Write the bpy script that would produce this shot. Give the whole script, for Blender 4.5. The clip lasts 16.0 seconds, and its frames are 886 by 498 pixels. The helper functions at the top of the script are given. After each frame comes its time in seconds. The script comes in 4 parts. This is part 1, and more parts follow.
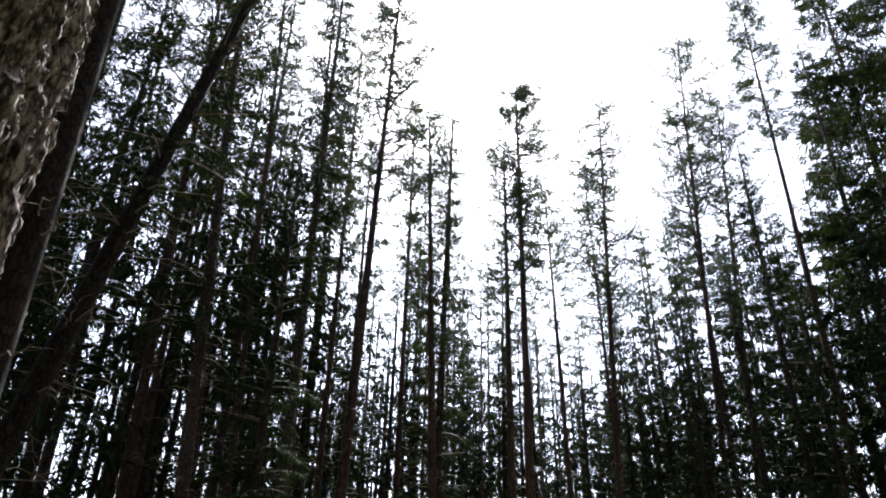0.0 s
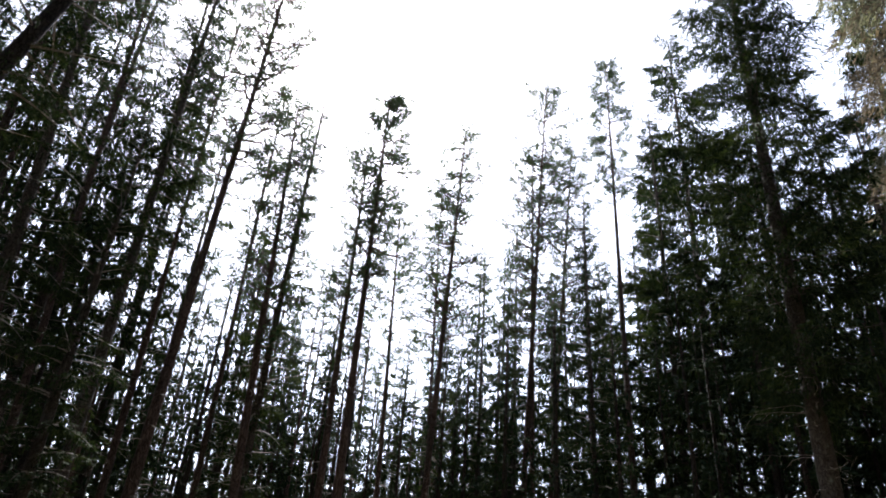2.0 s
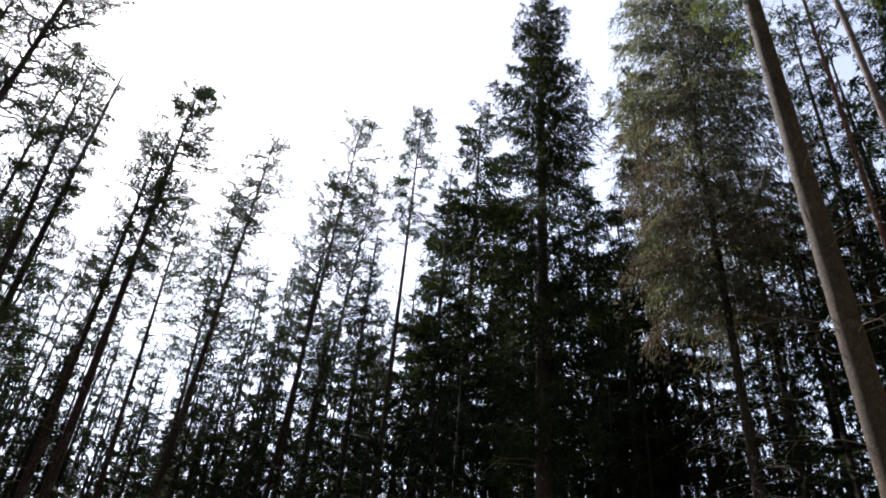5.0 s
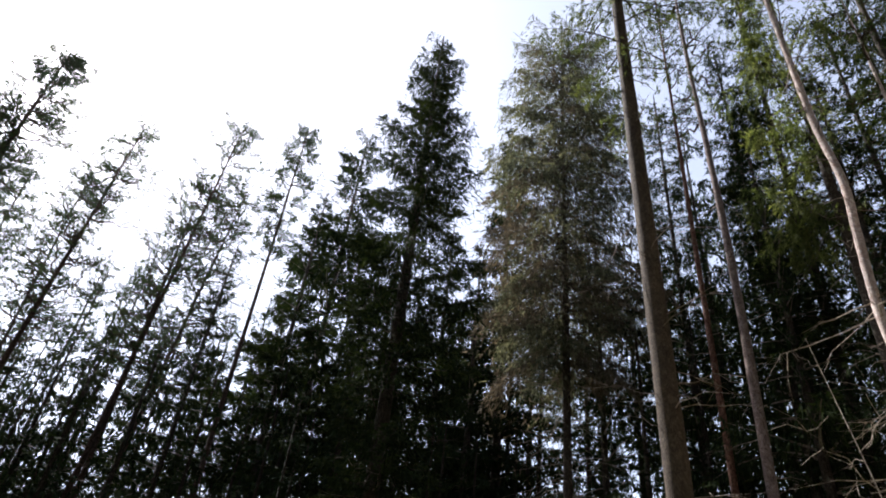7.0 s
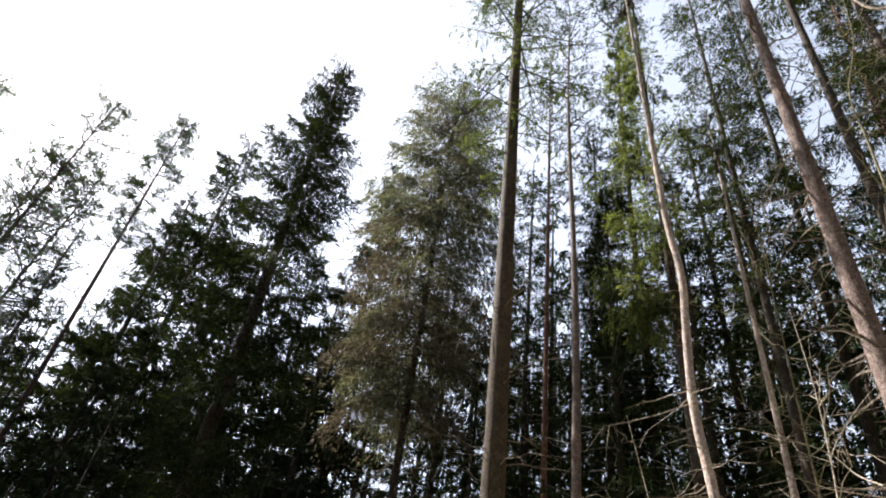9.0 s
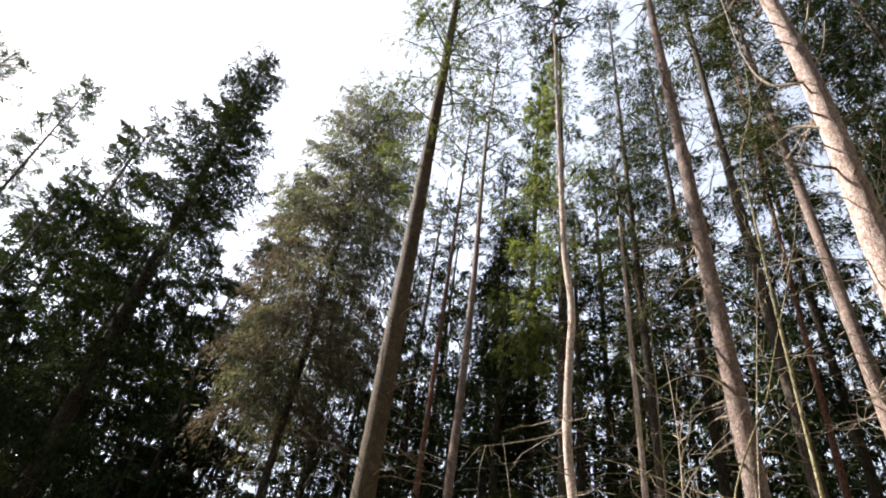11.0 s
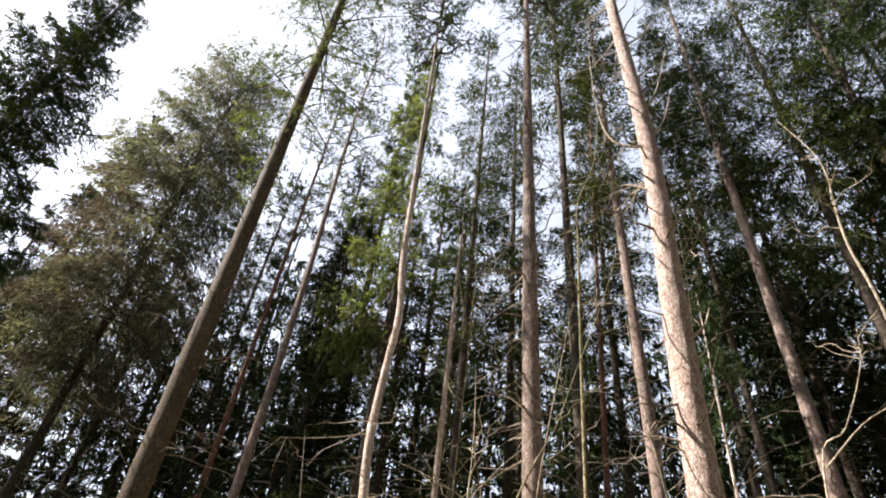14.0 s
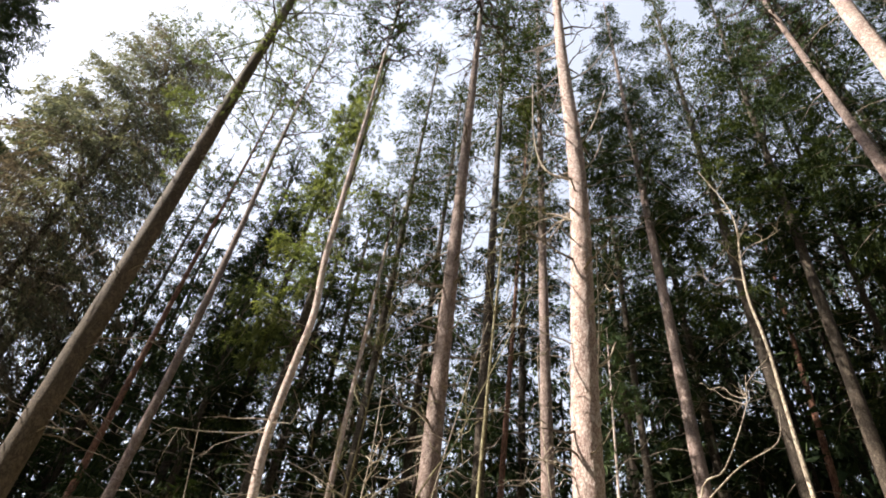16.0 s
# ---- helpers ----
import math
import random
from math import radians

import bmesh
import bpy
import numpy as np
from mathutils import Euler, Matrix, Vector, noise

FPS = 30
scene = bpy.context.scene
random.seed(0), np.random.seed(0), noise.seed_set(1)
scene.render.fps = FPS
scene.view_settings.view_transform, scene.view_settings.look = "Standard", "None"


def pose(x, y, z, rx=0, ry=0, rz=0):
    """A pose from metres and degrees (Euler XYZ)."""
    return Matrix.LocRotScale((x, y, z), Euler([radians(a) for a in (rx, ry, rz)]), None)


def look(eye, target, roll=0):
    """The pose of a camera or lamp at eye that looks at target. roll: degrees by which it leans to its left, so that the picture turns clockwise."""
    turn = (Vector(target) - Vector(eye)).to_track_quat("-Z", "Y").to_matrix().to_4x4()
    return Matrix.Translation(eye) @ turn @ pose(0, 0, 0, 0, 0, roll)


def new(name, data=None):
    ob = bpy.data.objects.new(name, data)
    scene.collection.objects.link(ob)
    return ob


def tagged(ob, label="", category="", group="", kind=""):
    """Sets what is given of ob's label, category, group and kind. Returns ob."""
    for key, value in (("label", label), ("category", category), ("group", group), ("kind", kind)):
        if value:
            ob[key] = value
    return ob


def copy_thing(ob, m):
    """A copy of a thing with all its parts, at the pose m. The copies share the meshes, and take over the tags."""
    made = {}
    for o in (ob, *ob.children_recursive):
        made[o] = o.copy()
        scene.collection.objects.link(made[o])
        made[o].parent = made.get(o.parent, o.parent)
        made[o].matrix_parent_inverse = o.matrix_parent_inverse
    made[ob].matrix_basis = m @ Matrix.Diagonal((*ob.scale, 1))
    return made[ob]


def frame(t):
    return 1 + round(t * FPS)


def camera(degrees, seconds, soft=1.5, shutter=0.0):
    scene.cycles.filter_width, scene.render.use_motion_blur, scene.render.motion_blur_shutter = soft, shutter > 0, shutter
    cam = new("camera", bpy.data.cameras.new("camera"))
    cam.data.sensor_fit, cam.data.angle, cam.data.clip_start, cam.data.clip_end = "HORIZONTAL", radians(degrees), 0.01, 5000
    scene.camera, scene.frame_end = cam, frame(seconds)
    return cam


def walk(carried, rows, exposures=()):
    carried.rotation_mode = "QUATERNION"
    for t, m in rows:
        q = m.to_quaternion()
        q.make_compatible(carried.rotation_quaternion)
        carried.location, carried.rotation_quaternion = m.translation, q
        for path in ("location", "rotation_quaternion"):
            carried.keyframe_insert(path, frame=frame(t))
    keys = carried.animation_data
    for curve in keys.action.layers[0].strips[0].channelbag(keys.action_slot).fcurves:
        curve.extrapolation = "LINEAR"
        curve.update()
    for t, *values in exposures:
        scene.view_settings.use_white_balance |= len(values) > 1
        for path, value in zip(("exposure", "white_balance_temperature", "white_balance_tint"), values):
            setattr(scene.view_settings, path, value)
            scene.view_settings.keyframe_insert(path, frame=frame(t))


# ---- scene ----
SOFT = 1.85
EXPOSURES = [(0.0, 2.3, 6000, 15), (3.5, 2.1, 6000, 15), (6.0, 1.5, 6100, 15), (7.5, 1.8, 6200, 14), (9.0, 2.1, 6500, 12), (11.5, 2.3, 6750, 12), (16.0, 2.3, 6900, 12)]
cam = camera(67.34, 16.0, soft=SOFT)
EYE = 1.6
# seconds, place, heading, tilt up and roll: a slow turn on the spot, the camera held out at arm's length
ROWS = [
    (0.0, 0.000, 0.000, 0.000, 0.01, 27.29, 1.43),
    (0.5, 0.007, 0.014, 0.009, -3.79, 27.44, 2.11),
    (1.0, 0.012, 0.026, 0.015, -6.81, 27.70, 2.77),
    (1.5, 0.017, 0.037, 0.020, -10.45, 28.15, 3.35),
    (2.0, 0.021, 0.048, 0.025, -14.61, 28.50, 4.31),
    (2.5, 0.025, 0.060, 0.026, -18.57, 28.94, 4.98),
    (3.0, 0.031, 0.073, 0.022, -21.84, 29.38, 5.73),
    (3.5, 0.042, 0.084, 0.021, -25.69, 30.30, 5.78),
    (6.0, 0.141, 0.132, 0.019, -41.65, 34.43, 6.46),
    (6.5, 0.159, 0.141, 0.024, -45.50, 35.87, 7.54),
    (7.0, 0.176, 0.145, 0.030, -48.57, 36.68, 7.00),
    (7.5, 0.191, 0.141, 0.040, -52.22, 37.19, 7.57),
    (8.0, 0.203, 0.136, 0.055, -55.49, 38.59, 7.88),
    (8.5, 0.216, 0.128, 0.068, -59.03, 39.94, 9.08),
    (9.0, 0.227, 0.121, 0.073, -62.46, 41.10, 8.85),
    (11.5, 0.269, 0.090, 0.070, -75.58, 42.98, 8.50),
    (12.0, 0.281, 0.084, 0.067, -78.34, 42.30, 7.94),
    (12.5, 0.292, 0.074, 0.065, -82.13, 42.20, 9.57),
    (13.0, 0.303, 0.065, 0.062, -86.12, 42.35, 7.51),
    (13.5, 0.304, 0.058, 0.056, -88.71, 43.23, 7.24),
    (14.0, 0.305, 0.056, 0.055, -91.68, 45.47, 7.36),
    (14.5, 0.305, 0.052, 0.054, -93.60, 46.73, 7.60),
    (15.0, 0.307, 0.048, 0.053, -95.43, 46.89, 7.85),
    (15.5, 0.310, 0.041, 0.052, -97.71, 47.11, 8.04),
    (16.0, 0.311, 0.033, 0.051, -100.66, 47.22, 8.00),
]
walk(cam, [(t, pose(x, y, EYE + z, 0, 0, yaw) @ pose(0, 0, 0, 90 + pitch) @ pose(0, 0, 0, 0, 0, roll)) for t, x, y, z, yaw, pitch, roll in ROWS], EXPOSURES)

# ---- sky and sun ----
SUN_AZ, SUN_EL = 2.25, 46.5          # degrees clockwise from +y, and above the horizon
world = bpy.data.worlds.new("sky")
scene.world = world
world.use_nodes = True
wn, wl = world.node_tree.nodes, world.node_tree.links
sky = wn.new("ShaderNodeTexSky")
sky.sky_type, sky.sun_disc = "NISHITA", False
sky.sun_elevation, sky.sun_rotation = radians(SUN_EL), radians(SUN_AZ)
sky.air_density, sky.dust_density, sky.ozone_density = 1.0, 1.2, 1.0
wn["Background"].inputs["Strength"].default_value = 0.098
haze = wn.new("ShaderNodeHueSaturation")     # thin white haze over the whole sky
haze.inputs["Saturation"].default_value = 0.5
wl.new(sky.outputs["Color"], haze.inputs["Color"])
wl.new(haze.outputs["Color"], wn["Background"].inputs["Color"])

sun_data = bpy.data.lights.new("sun", "SUN")
sun_data.energy, sun_data.angle, sun_data.color = 5.0, radians(0.53), (1.0, 0.95, 0.88)
sun = new("sun", sun_data)
sa, se = radians(SUN_AZ), radians(SUN_EL)
sun.matrix_world = look((60 * math.sin(sa) * math.cos(se), 60 * math.cos(sa) * math.cos(se), 60 * math.sin(se)), (0, 0, 0))


# ---- materials ----
def shader(name):
    m = bpy.data.materials.new(name)
    m.use_nodes = True
    return m, m.node_tree.nodes, m.node_tree.links, m.node_tree.nodes["Principled BSDF"]


def ramp(nodes, links, fac, stops):
    r = nodes.new("ShaderNodeValToRGB")
    while len(r.color_ramp.elements) < len(stops):
        r.color_ramp.elements.new(0.5)
    for e, (p, c) in zip(r.color_ramp.elements, stops):
        e.position, e.color = p, (*c, 1)
    links.new(fac, r.inputs["Fac"])
    return r.outputs["Color"]


def noise_tex(nodes, links, vec, scale, detail=6.0, rough=0.6):
    n = nodes.new("ShaderNodeTexNoise")
    n.inputs["Scale"].default_value, n.inputs["Detail"].default_value, n.inputs["Roughness"].default_value = scale, detail, rough
    links.new(vec, n.inputs["Vector"])
    return n.outputs["Fac"]


def stretched(nodes, links, scale):
    tc, mp = nodes.new("ShaderNodeTexCoord"), nodes.new("ShaderNodeMapping")
    mp.inputs["Scale"].default_value = scale
    links.new(tc.outputs["Object"], mp.inputs["Vector"])
    return mp.outputs["Vector"]


def mixed(nodes, links, fac, a, b, mode="MIX"):
    m = nodes.new("ShaderNodeMix")
    m.data_type, m.blend_type = "RGBA", mode
    for s, v in ((m.inputs["Factor"], fac), (m.inputs[6], a), (m.inputs[7], b)):
        if isinstance(v, (tuple, float)):
            s.default_value = (*v, 1) if isinstance(v, tuple) else v
        else:
            links.new(v, s)
    return m.outputs[2]


def bark(name, dark, mid, light, stretch=0.22, plate=9.0, relief=0.5, lichen=None, flakes=0.4, cracks=0.9, depth=0.004, blend=0.16):
    """Bark with upright furrows or flaking plates, and blotches of a lighter kind."""
    m, n, l, p = shader(name)
    v = stretched(n, l, (1, 1, stretch))
    vor = n.new("ShaderNodeTexVoronoi")
    vor.feature = "DISTANCE_TO_EDGE"
    vor.inputs["Scale"].default_value = plate * 2.2
    warp = n.new("ShaderNodeVectorMath")
    warp.operation = "MULTIPLY_ADD"
    nz = n.new("ShaderNodeTexNoise")
    nz.inputs["Scale"].default_value = 14.0
    l.new(v, nz.inputs["Vector"])
    l.new(nz.outputs["Color"], warp.inputs[0])
    warp.inputs[1].default_value = (0.09, 0.09, 0.09)
    l.new(v, warp.inputs[2])
    l.new(warp.outputs[0], vor.inputs["Vector"])
    fine = noise_tex(n, l, v, plate * 7, 8, 0.7)
    broad = noise_tex(n, l, stretched(n, l, (1, 1, 0.5)), 2.3, 4, 0.55)
    col = ramp(n, l, fine, ((0.5 - blend, dark), (0.5, mid), (0.5 + blend, light)))
    cells = n.new("ShaderNodeTexVoronoi")
    cells.inputs["Scale"].default_value = plate * 2.2
    l.new(warp.outputs[0], cells.inputs["Vector"])
    grey = n.new("ShaderNodeRGBToBW")
    l.new(cells.outputs["Color"], grey.inputs[0])
    flake = ramp(n, l, grey.outputs[0], ((0.2, tuple(0.6 * a + 0.4 * b for a, b in zip(dark, mid))), (0.5, mid), (0.8, light)))
    col = mixed(n, l, flakes, col, flake)
    crack = n.new("ShaderNodeMath")
    crack.operation = "SMOOTH_MIN"
    crack.inputs[1].default_value, crack.inputs[2].default_value = 0.16, 0.05
    l.new(vor.outputs["Distance"], crack.inputs[0])
    cf = ramp(n, l, crack.outputs[0], ((0.0, (0.24, 0.18, 0.16)), (0.13, (1, 1, 1))))
    col = mixed(n, l, cracks, col, cf, "MULTIPLY")
    tone = ramp(n, l, broad, ((0.35, (0.72, 0.70, 0.68)), (0.65, (1.1, 1.06, 1.0))))
    col = mixed(n, l, 1.0, col, tone, "MULTIPLY")
    if lichen:
        lf = ramp(n, l, noise_tex(n, l, stretched(n, l, (1, 1, 0.7)), 5.5, 7, 0.65), ((0.6, (0, 0, 0)), (0.7, (1, 1, 1))))
        col = mixed(n, l, lf, col, lichen)
    l.new(col, p.inputs["Base Color"])
    p.inputs["Roughness"].default_value = 0.9
    p.inputs["Diffuse Roughness"].default_value = 0.6
    p.inputs["Specular IOR Level"].default_value = 0.15
    h = n.new("ShaderNodeMath")
    h.operation = "MULTIPLY_ADD"
    h.inputs[1].default_value = 2.5
    l.new(crack.outputs[0], h.inputs[0])
    l.new(fine, h.inputs[2])
    b = n.new("ShaderNodeBump")
    b.inputs["Strength"].default_value, b.inputs["Distance"].default_value = relief, depth
    l.new(h.outputs[0], b.inputs["Height"])
    l.new(b.outputs["Normal"], p.inputs["Normal"])
    return m


def needles(name, dark, mid, light, glow=0.35, shine=(1.15, 1.2, 0.6)):
    """Needle foliage: colour differs from spray to spray and in larger drifts; light passes through in part."""
    m, n, l, p = shader(name)
    geo = n.new("ShaderNodeNewGeometry")
    col = ramp(n, l, geo.outputs["Random Per Island"], ((0.0, dark), (0.55, mid), (1.0, light)))
    drift = ramp(n, l, noise_tex(n, l, stretched(n, l, (1, 1, 1)), 0.9, 3, 0.6), ((0.35, (0.7, 0.75, 0.8)), (0.65, (1.2, 1.15, 0.95))))
    col = mixed(n, l, 1.0, col, drift, "MULTIPLY")
    l.new(col, p.inputs["Base Color"])
    p.inputs["Roughness"].default_value = 0.8
    p.inputs["Specular IOR Level"].default_value = 0.02
    tr, mx = n.new("ShaderNodeBsdfTranslucent"), n.new("ShaderNodeMixShader")
    l.new(mixed(n, l, 1.0, col, shine, "MULTIPLY"), tr.inputs["Color"])
    mx.inputs[0].default_value = glow
    l.new(p.outputs[0], mx.inputs[1])
    l.new(tr.outputs[0], mx.inputs[2])
    l.new(mx.outputs[0], n["Material Output"].inputs["Surface"])
    return m


def soil(name):
    m, n, l, p = shader(name)
    v = stretched(n, l, (1, 1, 1))
    litter = ramp(n, l, noise_tex(n, l, v, 18, 9, 0.7), ((0.3, (0.05, 0.035, 0.022)), (0.55, (0.12, 0.085, 0.05)), (0.75, (0.2, 0.15, 0.09))))
    moss = ramp(n, l, noise_tex(n, l, v, 30, 8, 0.7), ((0.3, (0.03, 0.05, 0.015)), (0.7, (0.09, 0.13, 0.035))))
    patch = ramp(n, l, noise_tex(n, l, v, 0.6, 5, 0.6), ((0.45, (0, 0, 0)), (0.58, (1, 1, 1))))
    l.new(mixed(n, l, patch, litter, moss), p.inputs["Base Color"])
    p.inputs["Roughness"].default_value = 0.95
    b = n.new("ShaderNodeBump")
    b.inputs["Distance"].default_value = 0.05
    l.new(noise_tex(n, l, v, 9, 8, 0.7), b.inputs["Height"])
    l.new(b.outputs["Normal"], p.inputs["Normal"])
    return m


BARK_SPRUCE = bark("spruce_bark", (0.0245, 0.0196, 0.0154), (0.0665, 0.0539, 0.042), (0.133, 0.108, 0.0875), 0.45, 13.0, 0.5, (0.15, 0.145, 0.11))
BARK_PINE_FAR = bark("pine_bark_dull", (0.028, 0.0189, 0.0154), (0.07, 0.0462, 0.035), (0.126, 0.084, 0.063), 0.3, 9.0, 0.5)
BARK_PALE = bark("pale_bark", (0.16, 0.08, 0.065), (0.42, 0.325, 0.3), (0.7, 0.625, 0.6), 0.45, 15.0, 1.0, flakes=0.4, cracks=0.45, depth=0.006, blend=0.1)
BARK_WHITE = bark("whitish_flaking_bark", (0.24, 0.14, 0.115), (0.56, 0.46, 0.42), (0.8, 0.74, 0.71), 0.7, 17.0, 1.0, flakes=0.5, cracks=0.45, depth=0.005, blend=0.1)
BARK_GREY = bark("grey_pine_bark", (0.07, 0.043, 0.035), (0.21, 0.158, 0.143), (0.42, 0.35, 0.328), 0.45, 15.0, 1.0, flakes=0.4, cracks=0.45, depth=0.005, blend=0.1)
BARK_RED = bark("reddish_pine_bark", (0.056, 0.028, 0.02), (0.16, 0.08, 0.056), (0.288, 0.16, 0.112), 0.4, 13.0, 0.8, flakes=0.5)
BARK_TAN = bark("tan_spruce_bark", (0.03, 0.022, 0.015), (0.088, 0.067, 0.046), (0.165, 0.13, 0.09), 0.6, 16.0, 0.6, flakes=0.35, cracks=0.4)
# spruce bark with forest shade put into its colour
BARK_SHADE = bark("shade_dark_spruce_bark", (0.0112, 0.0084, 0.0063), (0.0322, 0.0245, 0.0175), (0.077, 0.0609, 0.0434), 0.5, 12.0, 0.6)
# spruce bark of the shaded near trunks: their shade is darkened into the colour
BARK_DEEP_SHADE = bark("shade_darkened_bark", (0.01, 0.008, 0.007), (0.026, 0.021, 0.018), (0.055, 0.046, 0.038), 0.4, 10.0, 0.6)
BARK_OLD = bark("furrowed_bark", (0.014, 0.01, 0.008), (0.15, 0.128, 0.115), (0.46, 0.43, 0.41), 0.28, 19.0, 1.0, flakes=0.1, cracks=0.6, depth=0.012, blend=0.07)
DEAD_WOOD = bark("dead_twig_wood", (0.1, 0.08, 0.06), (0.24, 0.2, 0.165), (0.42, 0.37, 0.31), 0.3, 20.0, 0.3)
DEAD_PALE = bark("bare_pale_wood", (0.2, 0.17, 0.135), (0.42, 0.37, 0.3), (0.64, 0.58, 0.49), 0.3, 20.0, 0.3)
GREEN_STEM = bark("greenish_stem_bark", (0.12, 0.11, 0.06), (0.26, 0.24, 0.14), (0.42, 0.4, 0.27), 0.3, 18.0, 0.3)
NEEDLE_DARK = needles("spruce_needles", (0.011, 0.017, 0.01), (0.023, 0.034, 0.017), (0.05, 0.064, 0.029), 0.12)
# needles of the drooping spruce, with sunlight lightened into their colour
NEEDLE_LIT = needles("sunlit_tint_spruce_needles", (0.05, 0.053, 0.037), (0.1, 0.103, 0.072), (0.175, 0.174, 0.125), 0.38, (1.05, 1.08, 0.85))
# needles darkened to stand in for the shade of nearer trees
NEEDLE_DEEP_SHADE = needles("distant_shaded_needles", (0.012, 0.019, 0.011), (0.022, 0.033, 0.017), (0.04, 0.054, 0.026), 0.03)
# second spruce green: sunlit patches put in as paler, yellower sprays
NEEDLE_GREEN_LIT = needles("green_sunlit_spruce_needles", (0.013, 0.02, 0.009), (0.03, 0.041, 0.017), (0.08, 0.09, 0.034), 0.2)
NEEDLE_GREY = needles("grey_green_needles", (0.035, 0.045, 0.025), (0.075, 0.09, 0.045), (0.13, 0.145, 0.075), 0.35)
NEEDLE_YELLOW = needles("yellow_green_needles", (0.05, 0.062, 0.027), (0.1, 0.118, 0.05), (0.17, 0.185, 0.08), 0.42, (1.1, 1.15, 0.62))
NEEDLE_PINE = needles("pine_needles", (0.025, 0.04, 0.022), (0.05, 0.075, 0.038), (0.085, 0.115, 0.055), 0.15)
NEEDLE_BROWN = needles("withered_spruce_twigs", (0.06, 0.05, 0.038), (0.115, 0.095, 0.072), (0.18, 0.155, 0.12), 0.25, (1.05, 1.0, 0.85))
SOIL = soil("forest_floor")


# ---- mesh building ----
class Buf:
    """Gathers vertices and faces for one mesh."""

    def __init__(self):
        self.v, self.f, self.n = [], [], 0

    def add(self, v, f):
        self.v.append(np.asarray(v, float))
        self.f.append(np.asarray(f, int) + self.n)
        self.n += len(v)

    def mesh(self, name, material, smooth=False, second=None):
        me = bpy.data.meshes.new(name)
        if self.n:
            v = np.concatenate(self.v)
            loops = np.concatenate([f.ravel() for f in self.f])
            sizes = np.concatenate([np.full(len(f), f.shape[1]) for f in self.f])
            me.vertices.add(len(v))
            me.vertices.foreach_set("co", v.astype(np.float32).ravel())
            me.loops.add(len(loops))
            me.loops.foreach_set("vertex_index", loops.astype(np.int32))
            me.polygons.add(len(sizes))
            me.polygons.foreach_set("loop_start", (np.cumsum(sizes) - sizes).astype(np.int32))
            me.polygons.foreach_set("use_smooth", np.full(len(sizes), smooth))
            me.update(calc_edges=True)
        me.materials.append(material)
        if second:
            me.materials.append(second[0])
            me.polygons.foreach_set("material_index", (np.arange(len(me.polygons)) >= second[1]).astype(np.int32))
        return me


def part(name, buf, material, parent, label="", smooth=False, kind=""):
    ob = new(name, buf.mesh(name, material, smooth))
    ob.parent = parent
    return tagged(ob, label, kind=kind)


def unit(a):
    return a / np.maximum(np.linalg.norm(a, axis=-1, keepdims=True), 1e-9)


def tube(buf, path, radii, seg=6, rough=0.0, rng=None, cap=True):
    """A tapering round limb along a path."""
    path, radii = np.asarray(path, float), np.asarray(radii, float)
    k = len(path)
    t = unit(np.gradient(path, axis=0))
    ref = np.where(np.abs(t[:, 2:3]) > 0.9, np.array([[1.0, 0, 0]]), np.array([[0, 0, 1.0]]))
    a = unit(np.cross(t, ref))
    b = np.cross(t, a)
    th = np.linspace(0, 2 * np.pi, seg, endpoint=False)
    r = radii[:, None] * np.ones((1, seg))
    if rough and rng is not None:
        r = r * (1 + rough * rng.standard_normal((k, seg)))
    v = path[:, None] + r[..., None] * (np.cos(th)[None, :, None] * a[:, None] + np.sin(th)[None, :, None] * b[:, None])
    i = np.arange(k - 1)[:, None] * seg + np.arange(seg)[None]
    j = np.arange(k - 1)[:, None] * seg + (np.arange(seg)[None] + 1) % seg
    buf.add(v.reshape(-1, 3), np.stack([i, j, j + seg, i + seg], -1).reshape(-1, 4))
    if cap:
        e = v[-1]
        buf.add(np.vstack([e, path[-1:]]), [[q, (q + 1) % seg, seg] for q in range(seg)])


def spray_shape(count, width, rng, droop=0.12):
    """A needled branchlet of length 1 along x: narrow blades that slant forward to both sides, and one at the tip."""
    v, f = [], []
    step = 1.0 / count
    for i in range(count):
        x = i * step
        z = -droop * x * x
        ext = step * rng.uniform(1.1, 1.5)
        for sign in (-1, 1):
            w = sign * width * (0.6 + 0.6 * math.sin(math.pi * min(1, 0.25 + 0.7 * x))) * rng.uniform(0.7, 1.3)
            a, k = x + rng.uniform(-0.15, 0.15) * step, len(v)
            v += [(a, 0.02 * sign, z), (a + 0.42 * ext, -0.02 * sign, z - droop * 0.2), (a + ext * rng.uniform(0.75, 1.1), w, z + rng.uniform(-0.5, 0.4) * abs(w))]
            f.append((k, k + 1, k + 2))
    return np.array(v), np.array(f)


def tuft_shape(count, width, rng):
    """A pine shoot: needles fanning out from one point."""
    v, f = [], []
    for i in range(count):
        d = unit(np.array([rng.uniform(0.1, 1.0), rng.normal(0, 0.6), rng.normal(0, 0.6)])) * rng.uniform(0.6, 1.0)
        s = unit(np.cross(d, rng.standard_normal(3))) * width / 2
        k = len(v)
        v += [-s, s, d + s * 0.3, d - s * 0.3][:3]
        f.append((k, k + 1, k + 2))
    return np.array(v), np.array(f)


shape_rng = np.random.default_rng(5)
SPRAY_FINE = [spray_shape(3, 0.17, shape_rng, 0.2) for _ in range(6)]
SPRAY_MID = [spray_shape(2, 0.2, shape_rng, 0.2) for _ in range(6)]
SPRAY_LITE = [spray_shape(1, 0.2, shape_rng, 0.2) for _ in range(6)]
SPRAY_FAR = [spray_shape(1, 0.22, shape_rng, 0.2) for _ in range(6)]
TUFT_FAR = [tuft_shape(5, 0.13, shape_rng) for _ in range(6)]


